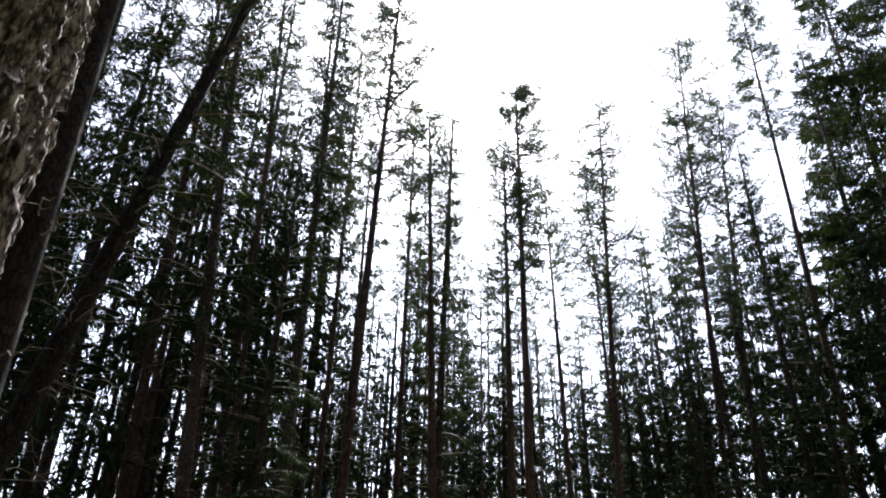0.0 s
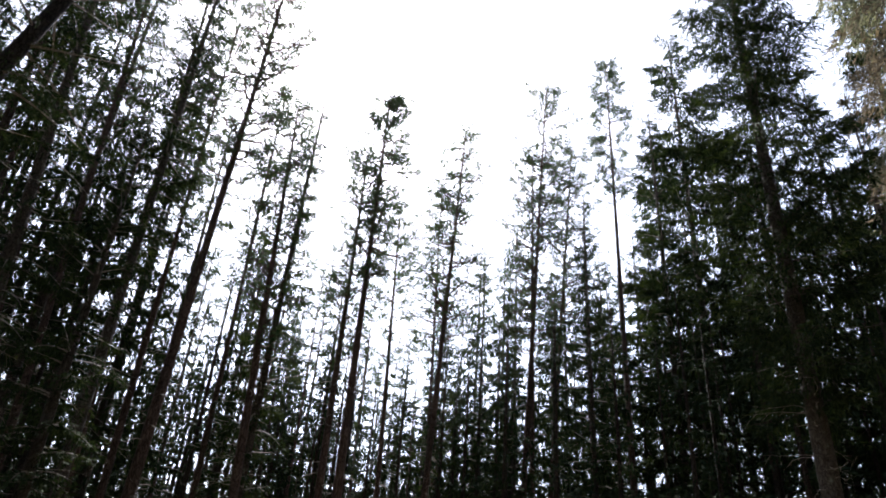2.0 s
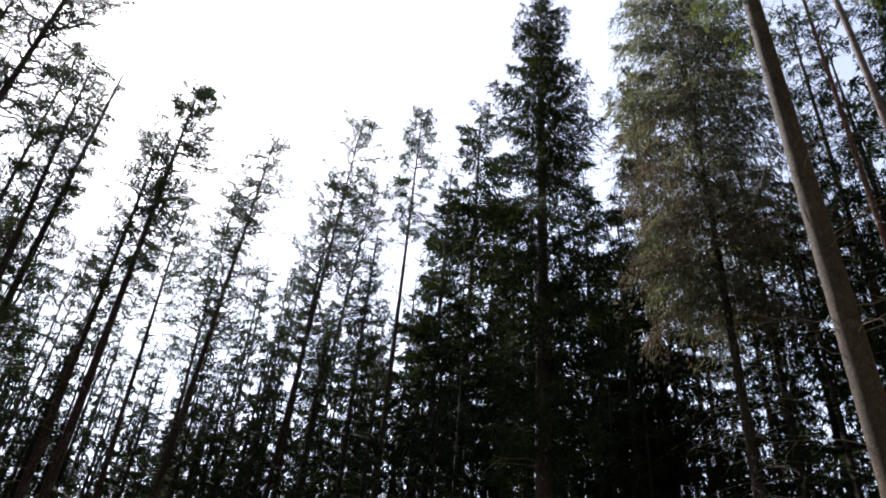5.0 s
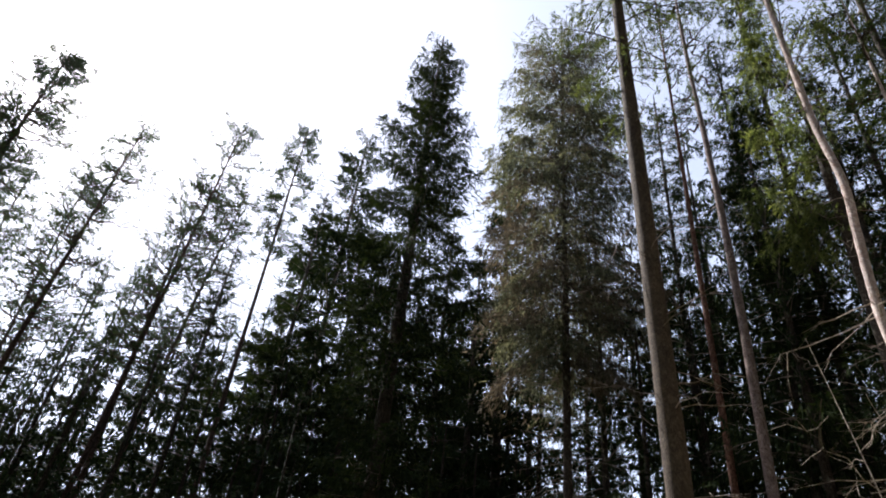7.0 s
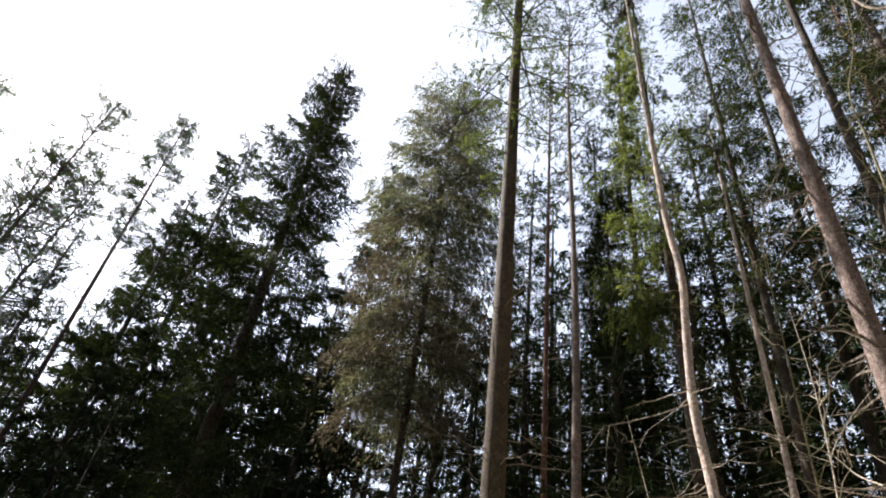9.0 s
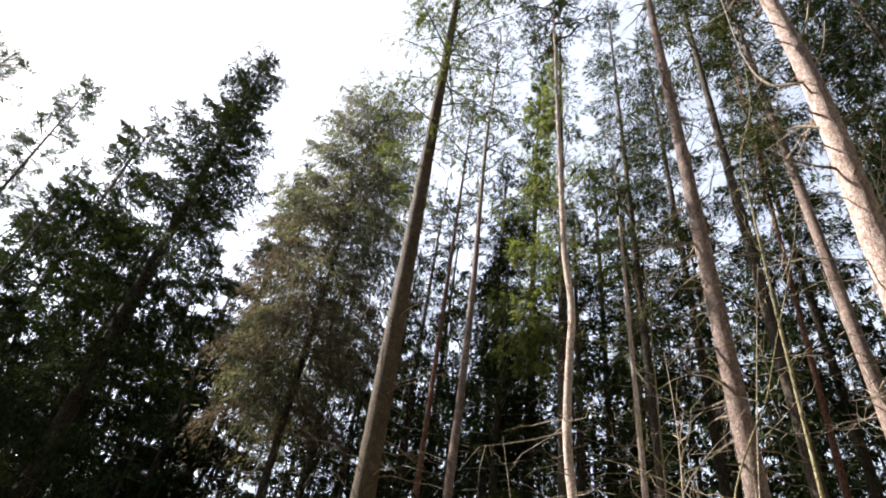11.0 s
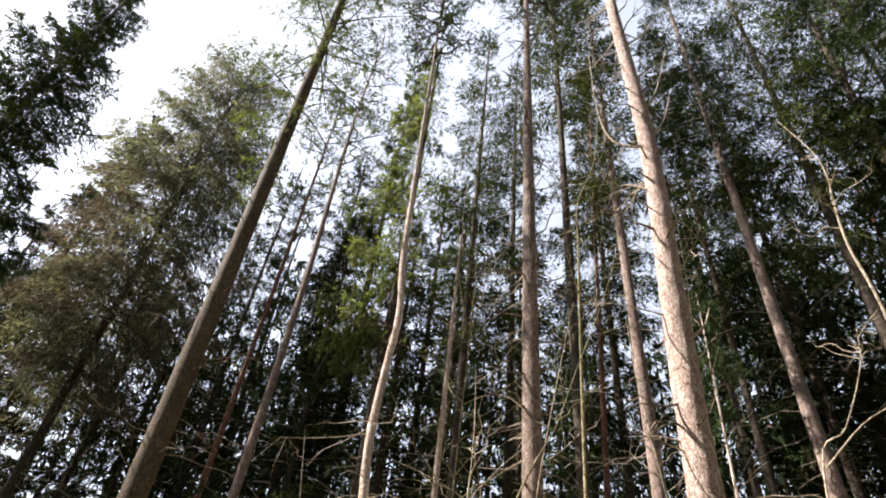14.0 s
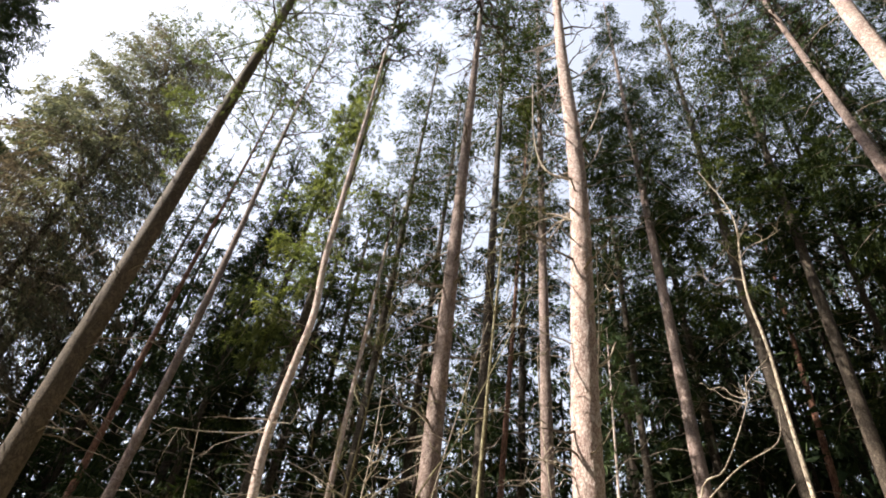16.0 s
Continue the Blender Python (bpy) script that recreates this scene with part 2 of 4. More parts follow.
def scatter(buf, shapes, at, way, size, rng, flat=0.0):
    """Sets sprays at places, each along its way, turned at random about it; flat: how far they keep to a level fan."""
    at, way, size = np.asarray(at), unit(np.asarray(way)), np.asarray(size)
    side = unit(np.cross(way, rng.standard_normal(way.shape) + np.array([[0, 0, -3.0]]) * np.asarray(flat).reshape(-1, 1)))
    third = np.cross(way, side)
    pick = rng.integers(0, len(shapes), len(at))
    for k, (v, f) in enumerate(shapes):
        s = np.where(pick == k)[0]
        if len(s):
            m = np.stack([way[s], side[s], third[s]], 1) * size[s][:, None, None]
            out = np.einsum("vk,nkd->nvd", v, m) + at[s][:, None]
            buf.add(out.reshape(-1, 3), (f[None] + (np.arange(len(s)) * len(v))[:, None, None]).reshape(-1, 3))


def ground_z(x, y):
    r = math.hypot(x, y)
    return 0.12 * noise.noise(Vector((x * 0.13, y * 0.13, 0.3))) * min(1, r / 6) + 0.9 * noise.noise(Vector((x * 0.02, y * 0.02, 4.0))) * min(1, max(0, r - 12) / 40)


class Stem:
    """A tree's axis: where it stands, its lean per metre of height, its bends and its thickness."""

    def __init__(self, h, d, lean=(0, 0), bend=0.0, seed=0, kinks=()):
        self.h, self.d, self.lean, self.bend, self.seed, self.kinks = h, d, lean, bend, seed, kinks

    def at(self, z):
        z = np.asarray(z, float)
        x, y = self.lean[0] * z, self.lean[1] * z
        if self.bend:
            x = x + self.bend * (np.sin(z * 0.55 + self.seed) - math.sin(self.seed)) * np.minimum(1, z / 4)
            y = y + self.bend * (np.sin(z * 0.47 + self.seed * 1.7) - math.sin(self.seed * 1.7)) * np.minimum(1, z / 4)
        for kz, kx, ky, kw in self.kinks:
            g = np.exp(-((z - kz) / kw) ** 2)
            x, y = x + kx * g, y + ky * g
        return np.stack([x, y, z], -1)

    def radius(self, z):
        z = np.asarray(z, float)
        f = np.clip(z / self.h, 0, 1)
        return self.d / 2 * ((1.12 - 0.95 * f ** 1.15) + 0.45 * np.exp(-np.maximum(z, 0) * 3.0)) * np.where(f >= 1, 0.5, 1) + 0.004


def trunk(stem, tree, material, rng, step=0.5, seg=10, rough=0.02, label=""):
    z = np.concatenate([[-0.25], np.arange(0, stem.h - step / 2, step), [stem.h]])
    b = Buf()
    tube(b, stem.at(z), stem.radius(z), seg, rough, rng)
    return part("trunk", b, material, tree, label, True)


def bough_axis(stem, z, turn, length, rise, sag, lift=0.0, count=7):
    s = np.linspace(0, 1, count)
    out = np.array([math.sin(turn), math.cos(turn), 0.0])
    p = stem.at(z)[None] + out[None] * (length * s[:, None] * (1 - 0.12 * s[:, None]))
    p[:, 2] += length * (rise * s - sag * s ** 2 + lift * s ** 3)
    return p, out


def along(axis, s):
    k = np.clip(s, 0, 0.9999) * (len(axis) - 1)
    i = k.astype(int)
    return axis[i] + (axis[i + 1] - axis[i]) * (k - i)[:, None]


def bough_needles(buf, axis, out, length, count, shapes, size, hang, rng, spread=0.3, start=0.08):
    """A spruce bough: side shoots to both sides form a level fan of short branchlets, and strands hang below it, the longer, the larger hang is."""
    k = max(5, min(int(length / 0.11), count // 4 + 2))
    ss = start + (1 - start) * (np.arange(k) + rng.random(k)) / k
    sign = np.where(np.arange(k) % 2 == 0, 1.0, -1.0)
    side = np.array([out[1], -out[0], 0.0])
    reach = (length * spread * (1.08 - ss) ** 0.7 * np.minimum(1, ss * 2.5 + 0.25) + 0.07) * rng.uniform(0.5, 1.3, k)
    fwd = rng.uniform(0.45, 1.0, k)
    sink = rng.uniform(0.1, 0.6, k) * (0.4 + 0.5 * hang)
    strand = rng.random((k, 4))
    drop = rng.uniform(0.25, 1.0, (k, 4)) ** 1.5
    weight = reach + 0.12
    j = rng.choice(k, count, p=weight / weight.sum())
    u = rng.random(count)
    low = rng.random(count) < min(0.75, 0.18 + 0.4 * hang)
    slot = rng.integers(0, 4, count)
    u = np.where(low, strand[j, slot], u)
    arm = side[None] * sign[j][:, None] + out[None] * fwd[j][:, None]
    p = along(axis, ss[j]) + arm * (u * reach[j])[:, None]
    p[:, 2] -= u ** 2 * reach[j] * sink[j]
    fall = rng.random(count) * drop[j, slot] * (0.06 + 0.2 * hang) * (0.5 + 0.5 * min(1.5, length))
    p[:, 2] -= np.where(low, fall, 0)
    p[:, :2] += rng.normal(0, 0.012, (count, 2))
    perp = np.stack([-arm[:, 1], arm[:, 0], np.zeros(count)], 1)
    way = arm + perp * (rng.choice([-0.75, 0.75], count) * rng.uniform(0.3, 1.2, count))[:, None]
    way[:, 2] -= rng.uniform(-0.1, 0.25, count) + 0.25 * hang
    down = arm * 0.25 + rng.normal(0, 0.3, (count, 3)) + np.array([[0, 0, -1.2]])
    way = np.where(low[:, None], down, way + rng.normal(0, 0.15, (count, 3)))
    scatter(buf, shapes, p, way, size * rng.uniform(0.65, 1.25, count), rng, np.where(low, 0.0, 1.0))


def bough_mat(buf, axis, out, length, wide, hang, rng, tile=0.0, crowd=1.0):
    """The close-grown inner part of a bough: short shoots crowded along it in a level fan, ragged at the edges, sagging to both sides."""
    n = len(axis)
    side = np.array([out[1], -out[0], 0.0])
    count = int((24 + 34 * length if n > 5 else 22) * crowd)
    s = rng.random(count) ** 0.8
    w = length * wide * np.sin(np.pi * np.clip(0.12 + 0.8 * s, 0, 1)) + 0.03
    off = np.clip(rng.normal(0, 0.7, count), -1.6, 1.6)
    p = along(axis, s) + side[None] * (w * off)[:, None] + out[None] * (0.3 * w * np.abs(off))[:, None]
    p[:, 2] -= w * off ** 2 * (0.2 + 0.45 * hang) + rng.uniform(-0.02, 0.07, count)
    size = (tile or (0.36 if n < 6 else 0.22)) * rng.uniform(0.5, 1.1, count) * math.sqrt(length / 1.6)
    low = (rng.random(count) < 0.22 + 0.12 * hang)[:, None]
    way = unit(out[None] * rng.uniform(0.2, 1, (count, 1)) + side[None] * off[:, None] + rng.normal(0, 0.25, (count, 3)) - np.array([[0, 0, 0.25 * hang]]))
    way = np.where(low, unit(way * 0.4 + rng.normal(0, 0.2, (count, 3)) + np.array([[0, 0, -1.0]])), way)
    across = unit(np.cross(way, rng.normal(0, 0.6, (count, 3)) + np.array([[0, 0, 1.0]]))) * (size * rng.uniform(0.06, 0.13, count) * (1.6 if n < 6 else 1.0))[:, None]
    v = np.stack([p - across, p + across, p + way * size[:, None]], 1).reshape(-1, 3)
    buf.add(v, np.arange(3 * count).reshape(-1, 3))


def dead_twigs(tree, stem, z0, z1, count, length, rng, droop=0.25, thick=0.008, seg=3, fork=True, split=False, material=None):
    """Bare dead side twigs on the lower stem; split: each one a part of its own."""
    material = material or DEAD_WOOD
    whole = Buf()
    for _ in range(count):
        buf = Buf() if split else whole
        z = rng.uniform(z0, z1)
        a = rng.uniform(0, 6.283)
        ln = length * rng.uniform(0.3, 1.0)
        out = np.array([math.sin(a), math.cos(a), 0])
        s = np.linspace(0, 1, 5)
        p = stem.at(z)[None] + out[None] * (stem.radius(z) * 0.6 + ln * s[:, None])
        p[:, 2] += ln * (rng.uniform(-0.2, 0.25) * s - droop * rng.uniform(0.2, 1.4) * s ** 2)
        p[1:] += rng.normal(0, 0.035 * ln, (4, 3))
        tube(buf, p, thick * (1.15 - s) * rng.uniform(0.7, 1.3), seg, cap=False)
        if fork and ln > 0.35:
            for _ in range(rng.integers(1, 4)):
                q = rng.uniform(0.3, 0.85)
                o = along(p, np.array([q]))[0]
                w = unit(out + rng.normal(0, 0.6, 3) + np.array([0, 0, -0.3])) * ln * rng.uniform(0.2, 0.45)
                tube(buf, [o, o + w * 0.5 + rng.normal(0, 0.02, 3), o + w], [thick * 0.6, thick * 0.4, thick * 0.2], 3, cap=False)
        if split:
            part("dead_branch", buf, material, tree)
    if not split:
        part("deadwood", whole, material, tree, kind="stuff")


def stand(name, x, y, label, category, group=""):
    e = new(name)
    e.location = (x, y, ground_z(x, y))
    e.empty_display_size = 0.5
    return tagged(e, label, category, group)


def spruce(x, y, h, d, crown_from, reach, seed, label, lean=(0, 0), needle=None, per_bough=60, whorl=0.62, around=5, hang=0.5, size=0.17,
           shapes=None, rise=0.15, sag=0.45, lift=0.14, split=False, shape_power=0.8, twigs=40, twig_len=1.2, bark_mat=None, bend=0.0, withered=0.0, top=1.0, group="spruces", name="spruce_tree", step=0.5, seg=10, arc=None, plain=False, mat=0.12, tile=0.0, crowd=1.0, fullness=(0.15, 0.7, 1.2, 1.8)):
    """A spruce: tapering trunk, whorls of drooping boughs with needle sprays, dead twigs below. Split: each bough is a part of its own."""
    rng = np.random.default_rng(seed)
    tree = stand(name, x, y, label, "tree", group)
    stem = Stem(h, d, lean, bend, seed)
    trunk(stem, tree, bark_mat or BARK_SPRUCE, rng, step, seg)
    needle, shapes = needle or NEEDLE_DARK, shapes or SPRAY_MID
    wood, leaf, brown = Buf(), Buf(), Buf()
    z = crown_from
    while z < h * top - 0.25:
        f = (z - crown_from) / max(0.1, h - crown_from)
        ln0 = reach * (min(1, 0.55 + 2.2 * f) * (1 - f) ** shape_power) + 0.18
        n = max(3, int(round(around * (0.75 + 0.5 * rng.random()))))
        a0 = rng.uniform(0, 6.283)
        for k in range(n):
            a = a0 + 6.283 * k / n + rng.normal(0, 0.25)
            if arc is not None:
                a = rng.uniform(*arc)
            ln = ln0 * rng.uniform(0.6, 1.2)
            zz = z + rng.uniform(-0.2, 0.2)
            ax, out = bough_axis(stem, zz, a, ln, rise + 0.4 * f + rng.normal(0, 0.13), sag * (1 - 0.6 * f) * rng.uniform(0.5, 1.6), lift, 4 if plain else 7)
            if split:
                wb, lb = Buf(), Buf()
            else:
                wb, lb = wood, leaf
            r0 = 0.004 + 0.0065 * ln if split else 0.006 + 0.011 * ln
            tube(wb, ax, r0 * (1.1 - np.linspace(0, 1, len(ax))) + 0.002, 4 if split else 3, cap=False)
            if split:
                for _ in range(5):
                    o = along(ax, rng.uniform(0.15, 0.85, 1))[0]
                    w = (out * rng.uniform(0.3, 1) + np.array([out[1], -out[0], 0]) * rng.choice([-1.0, 1.0])) * ln * rng.uniform(0.1, 0.26)
                    tube(wb, [o, o + w * 0.6, o + w + np.array([0, 0, -0.12 * hang])], [0.005, 0.004, 0.002], 3, cap=False)
            bough_needles(lb if rng.random() > withered * (1 - f) * 1.6 else (lb if split else brown), ax, out, ln, max(5, int(per_bough * (0.35 + 0.75 * ln / reach) * rng.choice(fullness))), shapes, size * (0.6 + 0.4 * min(1, ln / reach * 1.5)), hang, rng)
            if mat and rng.random() < 0.92:
                bough_mat(lb, along(ax, np.linspace(0.12, 1, 5 if plain else 9)), out, ln, mat * rng.uniform(0.6, 1.3), hang, rng, tile, crowd)
            if split:
                bo = part("bough", wb, BARK_SPRUCE, tree)
                part("needles", lb, needle if rng.random() > withered * (1 - f) else NEEDLE_BROWN, bo)
        z += whorl * rng.uniform(0.75, 1.25)
    if not split:
        part("branchwork", wood, DEAD_WOOD, tree, kind="stuff")
        part("crown", leaf, needle, tree, kind="stuff")
        if brown.n:
            part("withered_sprays", brown, NEEDLE_BROWN, tree, kind="stuff")
    if twigs:
        dead_twigs(tree, stem, min(2.0, crown_from * 0.3), crown_from + 1.0, twigs, twig_len, rng, fork=not plain, split=split)
    return tree, stem, rng


def pine(x, y, h, d, crown_from, reach, seed, label, lean=(0, 0), limbs=40, tufts=82, shapes=None, size=0.145, twigs=25, twig_len=0.8, bark_mat=None, bend=0.0,
         kinks=(), group="pines", name="pine_tree", step=0.6, seg=8, needle=None, rough=0.02, rise=0.35, thick=0.008, split=False, plain=False):
    """A pine: long bare trunk with dead stubs, and an open crown of upturned limbs with tufts at their ends."""
    rng = np.random.default_rng(seed)
    tree = stand(name, x, y, label, "tree", group)
    stem = Stem(h, d, lean, bend, seed, kinks)
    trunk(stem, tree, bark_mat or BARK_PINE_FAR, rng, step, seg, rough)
    shapes = shapes or TUFT_FAR
    whole_wood, whole_leaf = Buf(), Buf()
    for i in range(limbs):
        wood, leaf = (Buf(), Buf()) if split else (whole_wood, whole_leaf)
        f = (i + rng.random()) / limbs
        z = crown_from + (h - crown_from) * f ** 0.9
        ln = reach * (0.35 + 0.65 * math.sin(math.pi * min(1, 0.25 + 0.72 * f))) * rng.uniform(0.5, 1.15)
        a = rng.uniform(0, 6.283)
        ax, out = bough_axis(stem, z, a, ln, rise * rng.uniform(0.2, 1.5), 0.25 * rng.random(), 0.2)
        ax[1:] += rng.normal(0, 0.05 * ln, (len(ax) - 1, 3))
        tube(wood, ax, (0.008 + 0.012 * ln) * (1.1 - np.linspace(0, 1, len(ax))) + 0.002, 4, cap=False)
        twig = rng.integers(9, 14)
        for _ in range(twig):
            s = rng.uniform(0.22, 1.0)
            o = along(ax, np.array([s]))[0]
            w = unit(out * 0.6 + rng.normal(0, 0.7, 3) * np.array([1, 1, 0.45]) + np.array([0, 0, 0.22])) * (ln * rng.uniform(0.12, 0.45) + 0.1)
            e = o + w
            if not plain:
                tube(wood, [o, (o + e) / 2 + rng.normal(0, 0.03, 3), e], [0.008, 0.006, 0.003], 3, cap=False)
            n = max(2, int(tufts / twig * rng.uniform(0.5, 1.5)))
            u = rng.random((n, 1))
            p = o + w * (0.25 + 0.85 * u) + rng.normal(0, 0.05, (n, 3))
            scatter(leaf, shapes, p, unit(w)[None] * 0.7 + rng.normal(0, 0.6, (n, 3)) + np.array([[0, 0, 0.25]]), size * rng.uniform(0.6, 1.2, n), rng)
        if split:
            part("needles", leaf, needle or NEEDLE_PINE, part("limb", wood, BARK_PINE_FAR, tree))
    if not split:
        part("branchwork", whole_wood, BARK_PINE_FAR, tree, kind="stuff")
        part("crown", whole_leaf, needle or NEEDLE_PINE, tree, kind="stuff")
    if twigs:
        dead_twigs(tree, stem, min(3, crown_from * 0.25), crown_from, twigs, twig_len, rng, 0.2, thick, fork=not plain, split=split)
    return tree, stem, rng


# ---- ground ----
def make_ground():
    rings = np.concatenate([np.arange(0, 12, 0.6), np.arange(12, 60, 2.0), np.geomspace(60, 1500, 26)])
    b, seg = Buf(), 72
    v = []
    for r in rings:
        for k in range(seg):
            a = 6.283185 * k / seg
            px, py = r * math.cos(a), r * math.sin(a)
            v.append((px, py, ground_z(px, py)))
    f = [(i * seg + k, (i + 1) * seg + k, (i + 1) * seg + (k + 1) % seg, i * seg + (k + 1) % seg) for i in range(len(rings) - 1) for k in range(seg)]
    b.add(v, f)
    g = new("ground", b.mesh("ground", SOIL, True))
    tagged(g, "mossy forest floor with brown needle litter", "ground", kind="structure")


make_ground()

# ---- the trees that stand nearest, on the shaded side ----
def furrowed_trunk(x, y, h, d, lean, seed, label):
    """A thick trunk close to the eye: deep upright furrows and ridges modelled into its bark."""
    rng = np.random.default_rng(seed)
    tree = stand("old_tree", x, y, label, "tree")
    stem = Stem(h, d, lean)
    z = np.concatenate([np.arange(-0.2, 1.7, 0.15), np.arange(1.85, 2.6, 0.0055), np.arange(2.7, h, 0.4), [h]])
    ang = np.concatenate([np.radians(np.arange(-24, 68, 0.48)), np.radians(np.arange(72, 332, 6.0))])     # close-set where the light rakes over it
    seg = len(ang)
    axis, rad = stem.at(z), stem.radius(z)
    v = np.zeros((len(z), seg, 3))
    for i, zz in enumerate(z):
        for k, a in enumerate(ang):
            c, s = math.cos(a), math.sin(a)
            w = 0.5 * noise.noise(Vector((c * 5, s * 5, zz * 6))) + 0.25 * noise.noise(Vector((c * 23, s * 23, zz * 20)))
            deep = 0.0
            for wave, tall, size in ((15, 3.5, 0.030), (34, 11, 0.016), (80, 40, 0.007)):
                deep += size * (0.45 - min(0.6, 1.9 * abs(noise.noise(Vector((c * wave + w, s * wave - w, zz * tall))))))
            deep += 0.009 * (noise.cell(Vector((c * 26 + 2 * w, s * 26 - w, zz * 14 + 3 * w))) - 0.5)
            v[i, k] = axis[i] + np.array([c, s, 0]) * (rad[i] - deep)
    b = Buf()
    i = np.arange(len(z) - 1)[:, None] * seg + np.arange(seg)[None]
    j = np.arange(len(z) - 1)[:, None] * seg + (np.arange(seg)[None] + 1) % seg
    b.add(v.reshape(-1, 3), np.stack([i, j, j + seg, i + seg], -1).reshape(-1, 4))
    part("trunk", b, BARK_OLD, tree, "", True)
    wood, leaf = Buf(), Buf()
    for k in range(16):
        zz = rng.uniform(10.0, h)
        ax, out = bough_axis(stem, zz, rng.uniform(0, 6.283), rng.uniform(0.8, 2.0), 0.3, 0.3)
        tube(wood, ax, 0.03 * (1.1 - np.linspace(0, 1, len(ax))) + 0.003, 5)
        bough_needles(leaf, ax, out, 1.8, 40, TUFT_FAR, 0.22, 0.1, rng)
    part("branchwork", wood, BARK_SPRUCE, tree, kind="stuff")
    part("crown", leaf, NEEDLE_PINE, tree, kind="stuff")


furrowed_trunk(-0.695, 0.412, 20.0, 0.58, (0.0, 0.0), 11, "old tree with deeply furrowed grey bark close by")
spruce(-2.6, 3.83, 18.0, 0.2, 6.5, 1.3, 13, "slim shaded trunk close behind the furrowed tree", lean=(-0.012, -0.012), per_bough=57, size=0.13, shapes=SPRAY_FINE, mat=0, twigs=20, twig_len=0.7, bark_mat=BARK_DEEP_SHADE)
spruce(-4.99, 6.83, 16.0, 0.27, 5.5, 1.6, 12, "leaning spruce with shaded trunk and needles", lean=(0.179, 0.09), hang=0.9, per_bough=57, size=0.13, shapes=SPRAY_FINE, mat=0, twigs=40, bark_mat=BARK_DEEP_SHADE)

# ---- tall mixed stand to the sunward side ----
DARK_PINE = "tall thin pine with a dark trunk against the light"
DARK_SPRUCE = "tall dark spruce in the shade of the stand"
pine(-4.99, 17.37, 25.0, 0.2, 13.0, 1.6, 21, DARK_PINE, lean=(-0.043, -0.014), limbs=56, tufts=54)
pine(-6.1, 18.32, 24.0, 0.22, 12.0, 1.7, 22, DARK_PINE, lean=(-0.075, -0.029), limbs=56, tufts=54)
pine(-6.98, 15.91, 23.0, 0.28, 11.0, 1.9, 23, DARK_PINE, lean=(-0.027, -0.012), limbs=68, tufts=60)
spruce(-4.87, 14.07, 22.0, 0.28, 6.0, 1.6, 24, DARK_SPRUCE, lean=(-0.061, -0.022), per_bough=44, size=0.14, mat=0.12, hang=0.9, tile=0.22, crowd=1.8)
spruce(-3.86, 14.8, 12.0, 0.26, 2.5, 1.5, 25, "dense young spruce under the tall pines", per_bough=65)
pine(-2.32, 16.11, 20.5, 0.26, 11.0, 1.8, 26, DARK_PINE, lean=(0.033, 0.004), limbs=110, tufts=60)
spruce(-3.9, 17.5, 24.0, 0.28, 9.0, 1.5, 27, DARK_SPRUCE, per_bough=44, size=0.14, mat=0.12, hang=0.9, tile=0.22, crowd=1.8)
spruce(-9.6, 12.4, 23.0, 0.3, 6.0, 1.9, 35, DARK_SPRUCE, per_bough=44, size=0.14, mat=0.12, hang=0.9, tile=0.22, crowd=1.8)
spruce(-7.2, 10.6, 21.0, 0.24, 6.0, 1.5, 36, DARK_SPRUCE, per_bough=57, size=0.13, shapes=SPRAY_FINE, mat=0.12, hang=0.9, tile=0.22, crowd=1.8)
spruce(-6.6, 20.6, 25.0, 0.3, 7.0, 1.8, 37, DARK_SPRUCE, per_bough=44, size=0.14, mat=0.12, hang=0.8, tile=0.22, crowd=1.8)
pine(-1.19, 20.39, 18.0, 0.2, 10.5, 1.3, 28, DARK_PINE, limbs=56, tufts=54)
pine(-4.04, 19.28, 24.0, 0.24, 12.0, 1.6, 29, DARK_PINE, lean=(-0.024, -0.005), limbs=64, tufts=60)
pine(-3.38, 19.75, 21.0, 0.2, 11.0, 1.5, 30, DARK_PINE, limbs=56, tufts=54)
pine(0.02, 17.14, 15.0, 0.24, 7.0, 1.4, 31, DARK_PINE, lean=(-0.037, -0.001), limbs=64, tufts=60)
pine(1.93, 18.06, 14.6, 0.22, 7.5, 1.2, 32, DARK_PINE, limbs=56, tufts=54)
pine(2.26, 16.98, 16.4, 0.24, 9.0, 1.5, 33, "pine with a dark drooping crown against the light", limbs=90, tufts=66, rise=-0.1)
spruce(-0.1, 19.0, 17.2, 0.28, 3.5, 1.4, 38, DARK_SPRUCE, lean=(0.02, 0.0), per_bough=65, size=0.14, mat=0.1, hang=0.9, tile=0.22, crowd=1.8)
pine(4.47, 22.89, 16.0, 0.2, 8.5, 1.2, 34, DARK_PINE, lean=(-0.024, 0.006))

# ---- the row of thin pines against the open sky ----
SKY_PINE = "slender pine with a sparse crown against bright sky"
pine(6.92, 25.9, 19.0, 0.18, 10.5, 1.8, 41, SKY_PINE, lean=(-0.022, 0.006), limbs=61)
pine(5.3, 21.06, 18.7, 0.22, 9.5, 2.0, 42, SKY_PINE, lean=(0.04, -0.011), limbs=73)
pine(8.75, 21.61, 22.4, 0.22, 10.5, 2.0, 43, SKY_PINE, lean=(0.046, -0.02), limbs=76)
pine(9.58, 22.2, 19.5, 0.2, 9.5, 1.9, 44, SKY_PINE, limbs=68)
pine(10.4, 23.41, 21.0, 0.22, 10.5, 2.1, 45, SKY_PINE, lean=(0.066, -0.033), limbs=81)
pine(12.09, 19.82, 23.7, 0.22, 16.0, 1.3, 46, SKY_PINE, limbs=68)
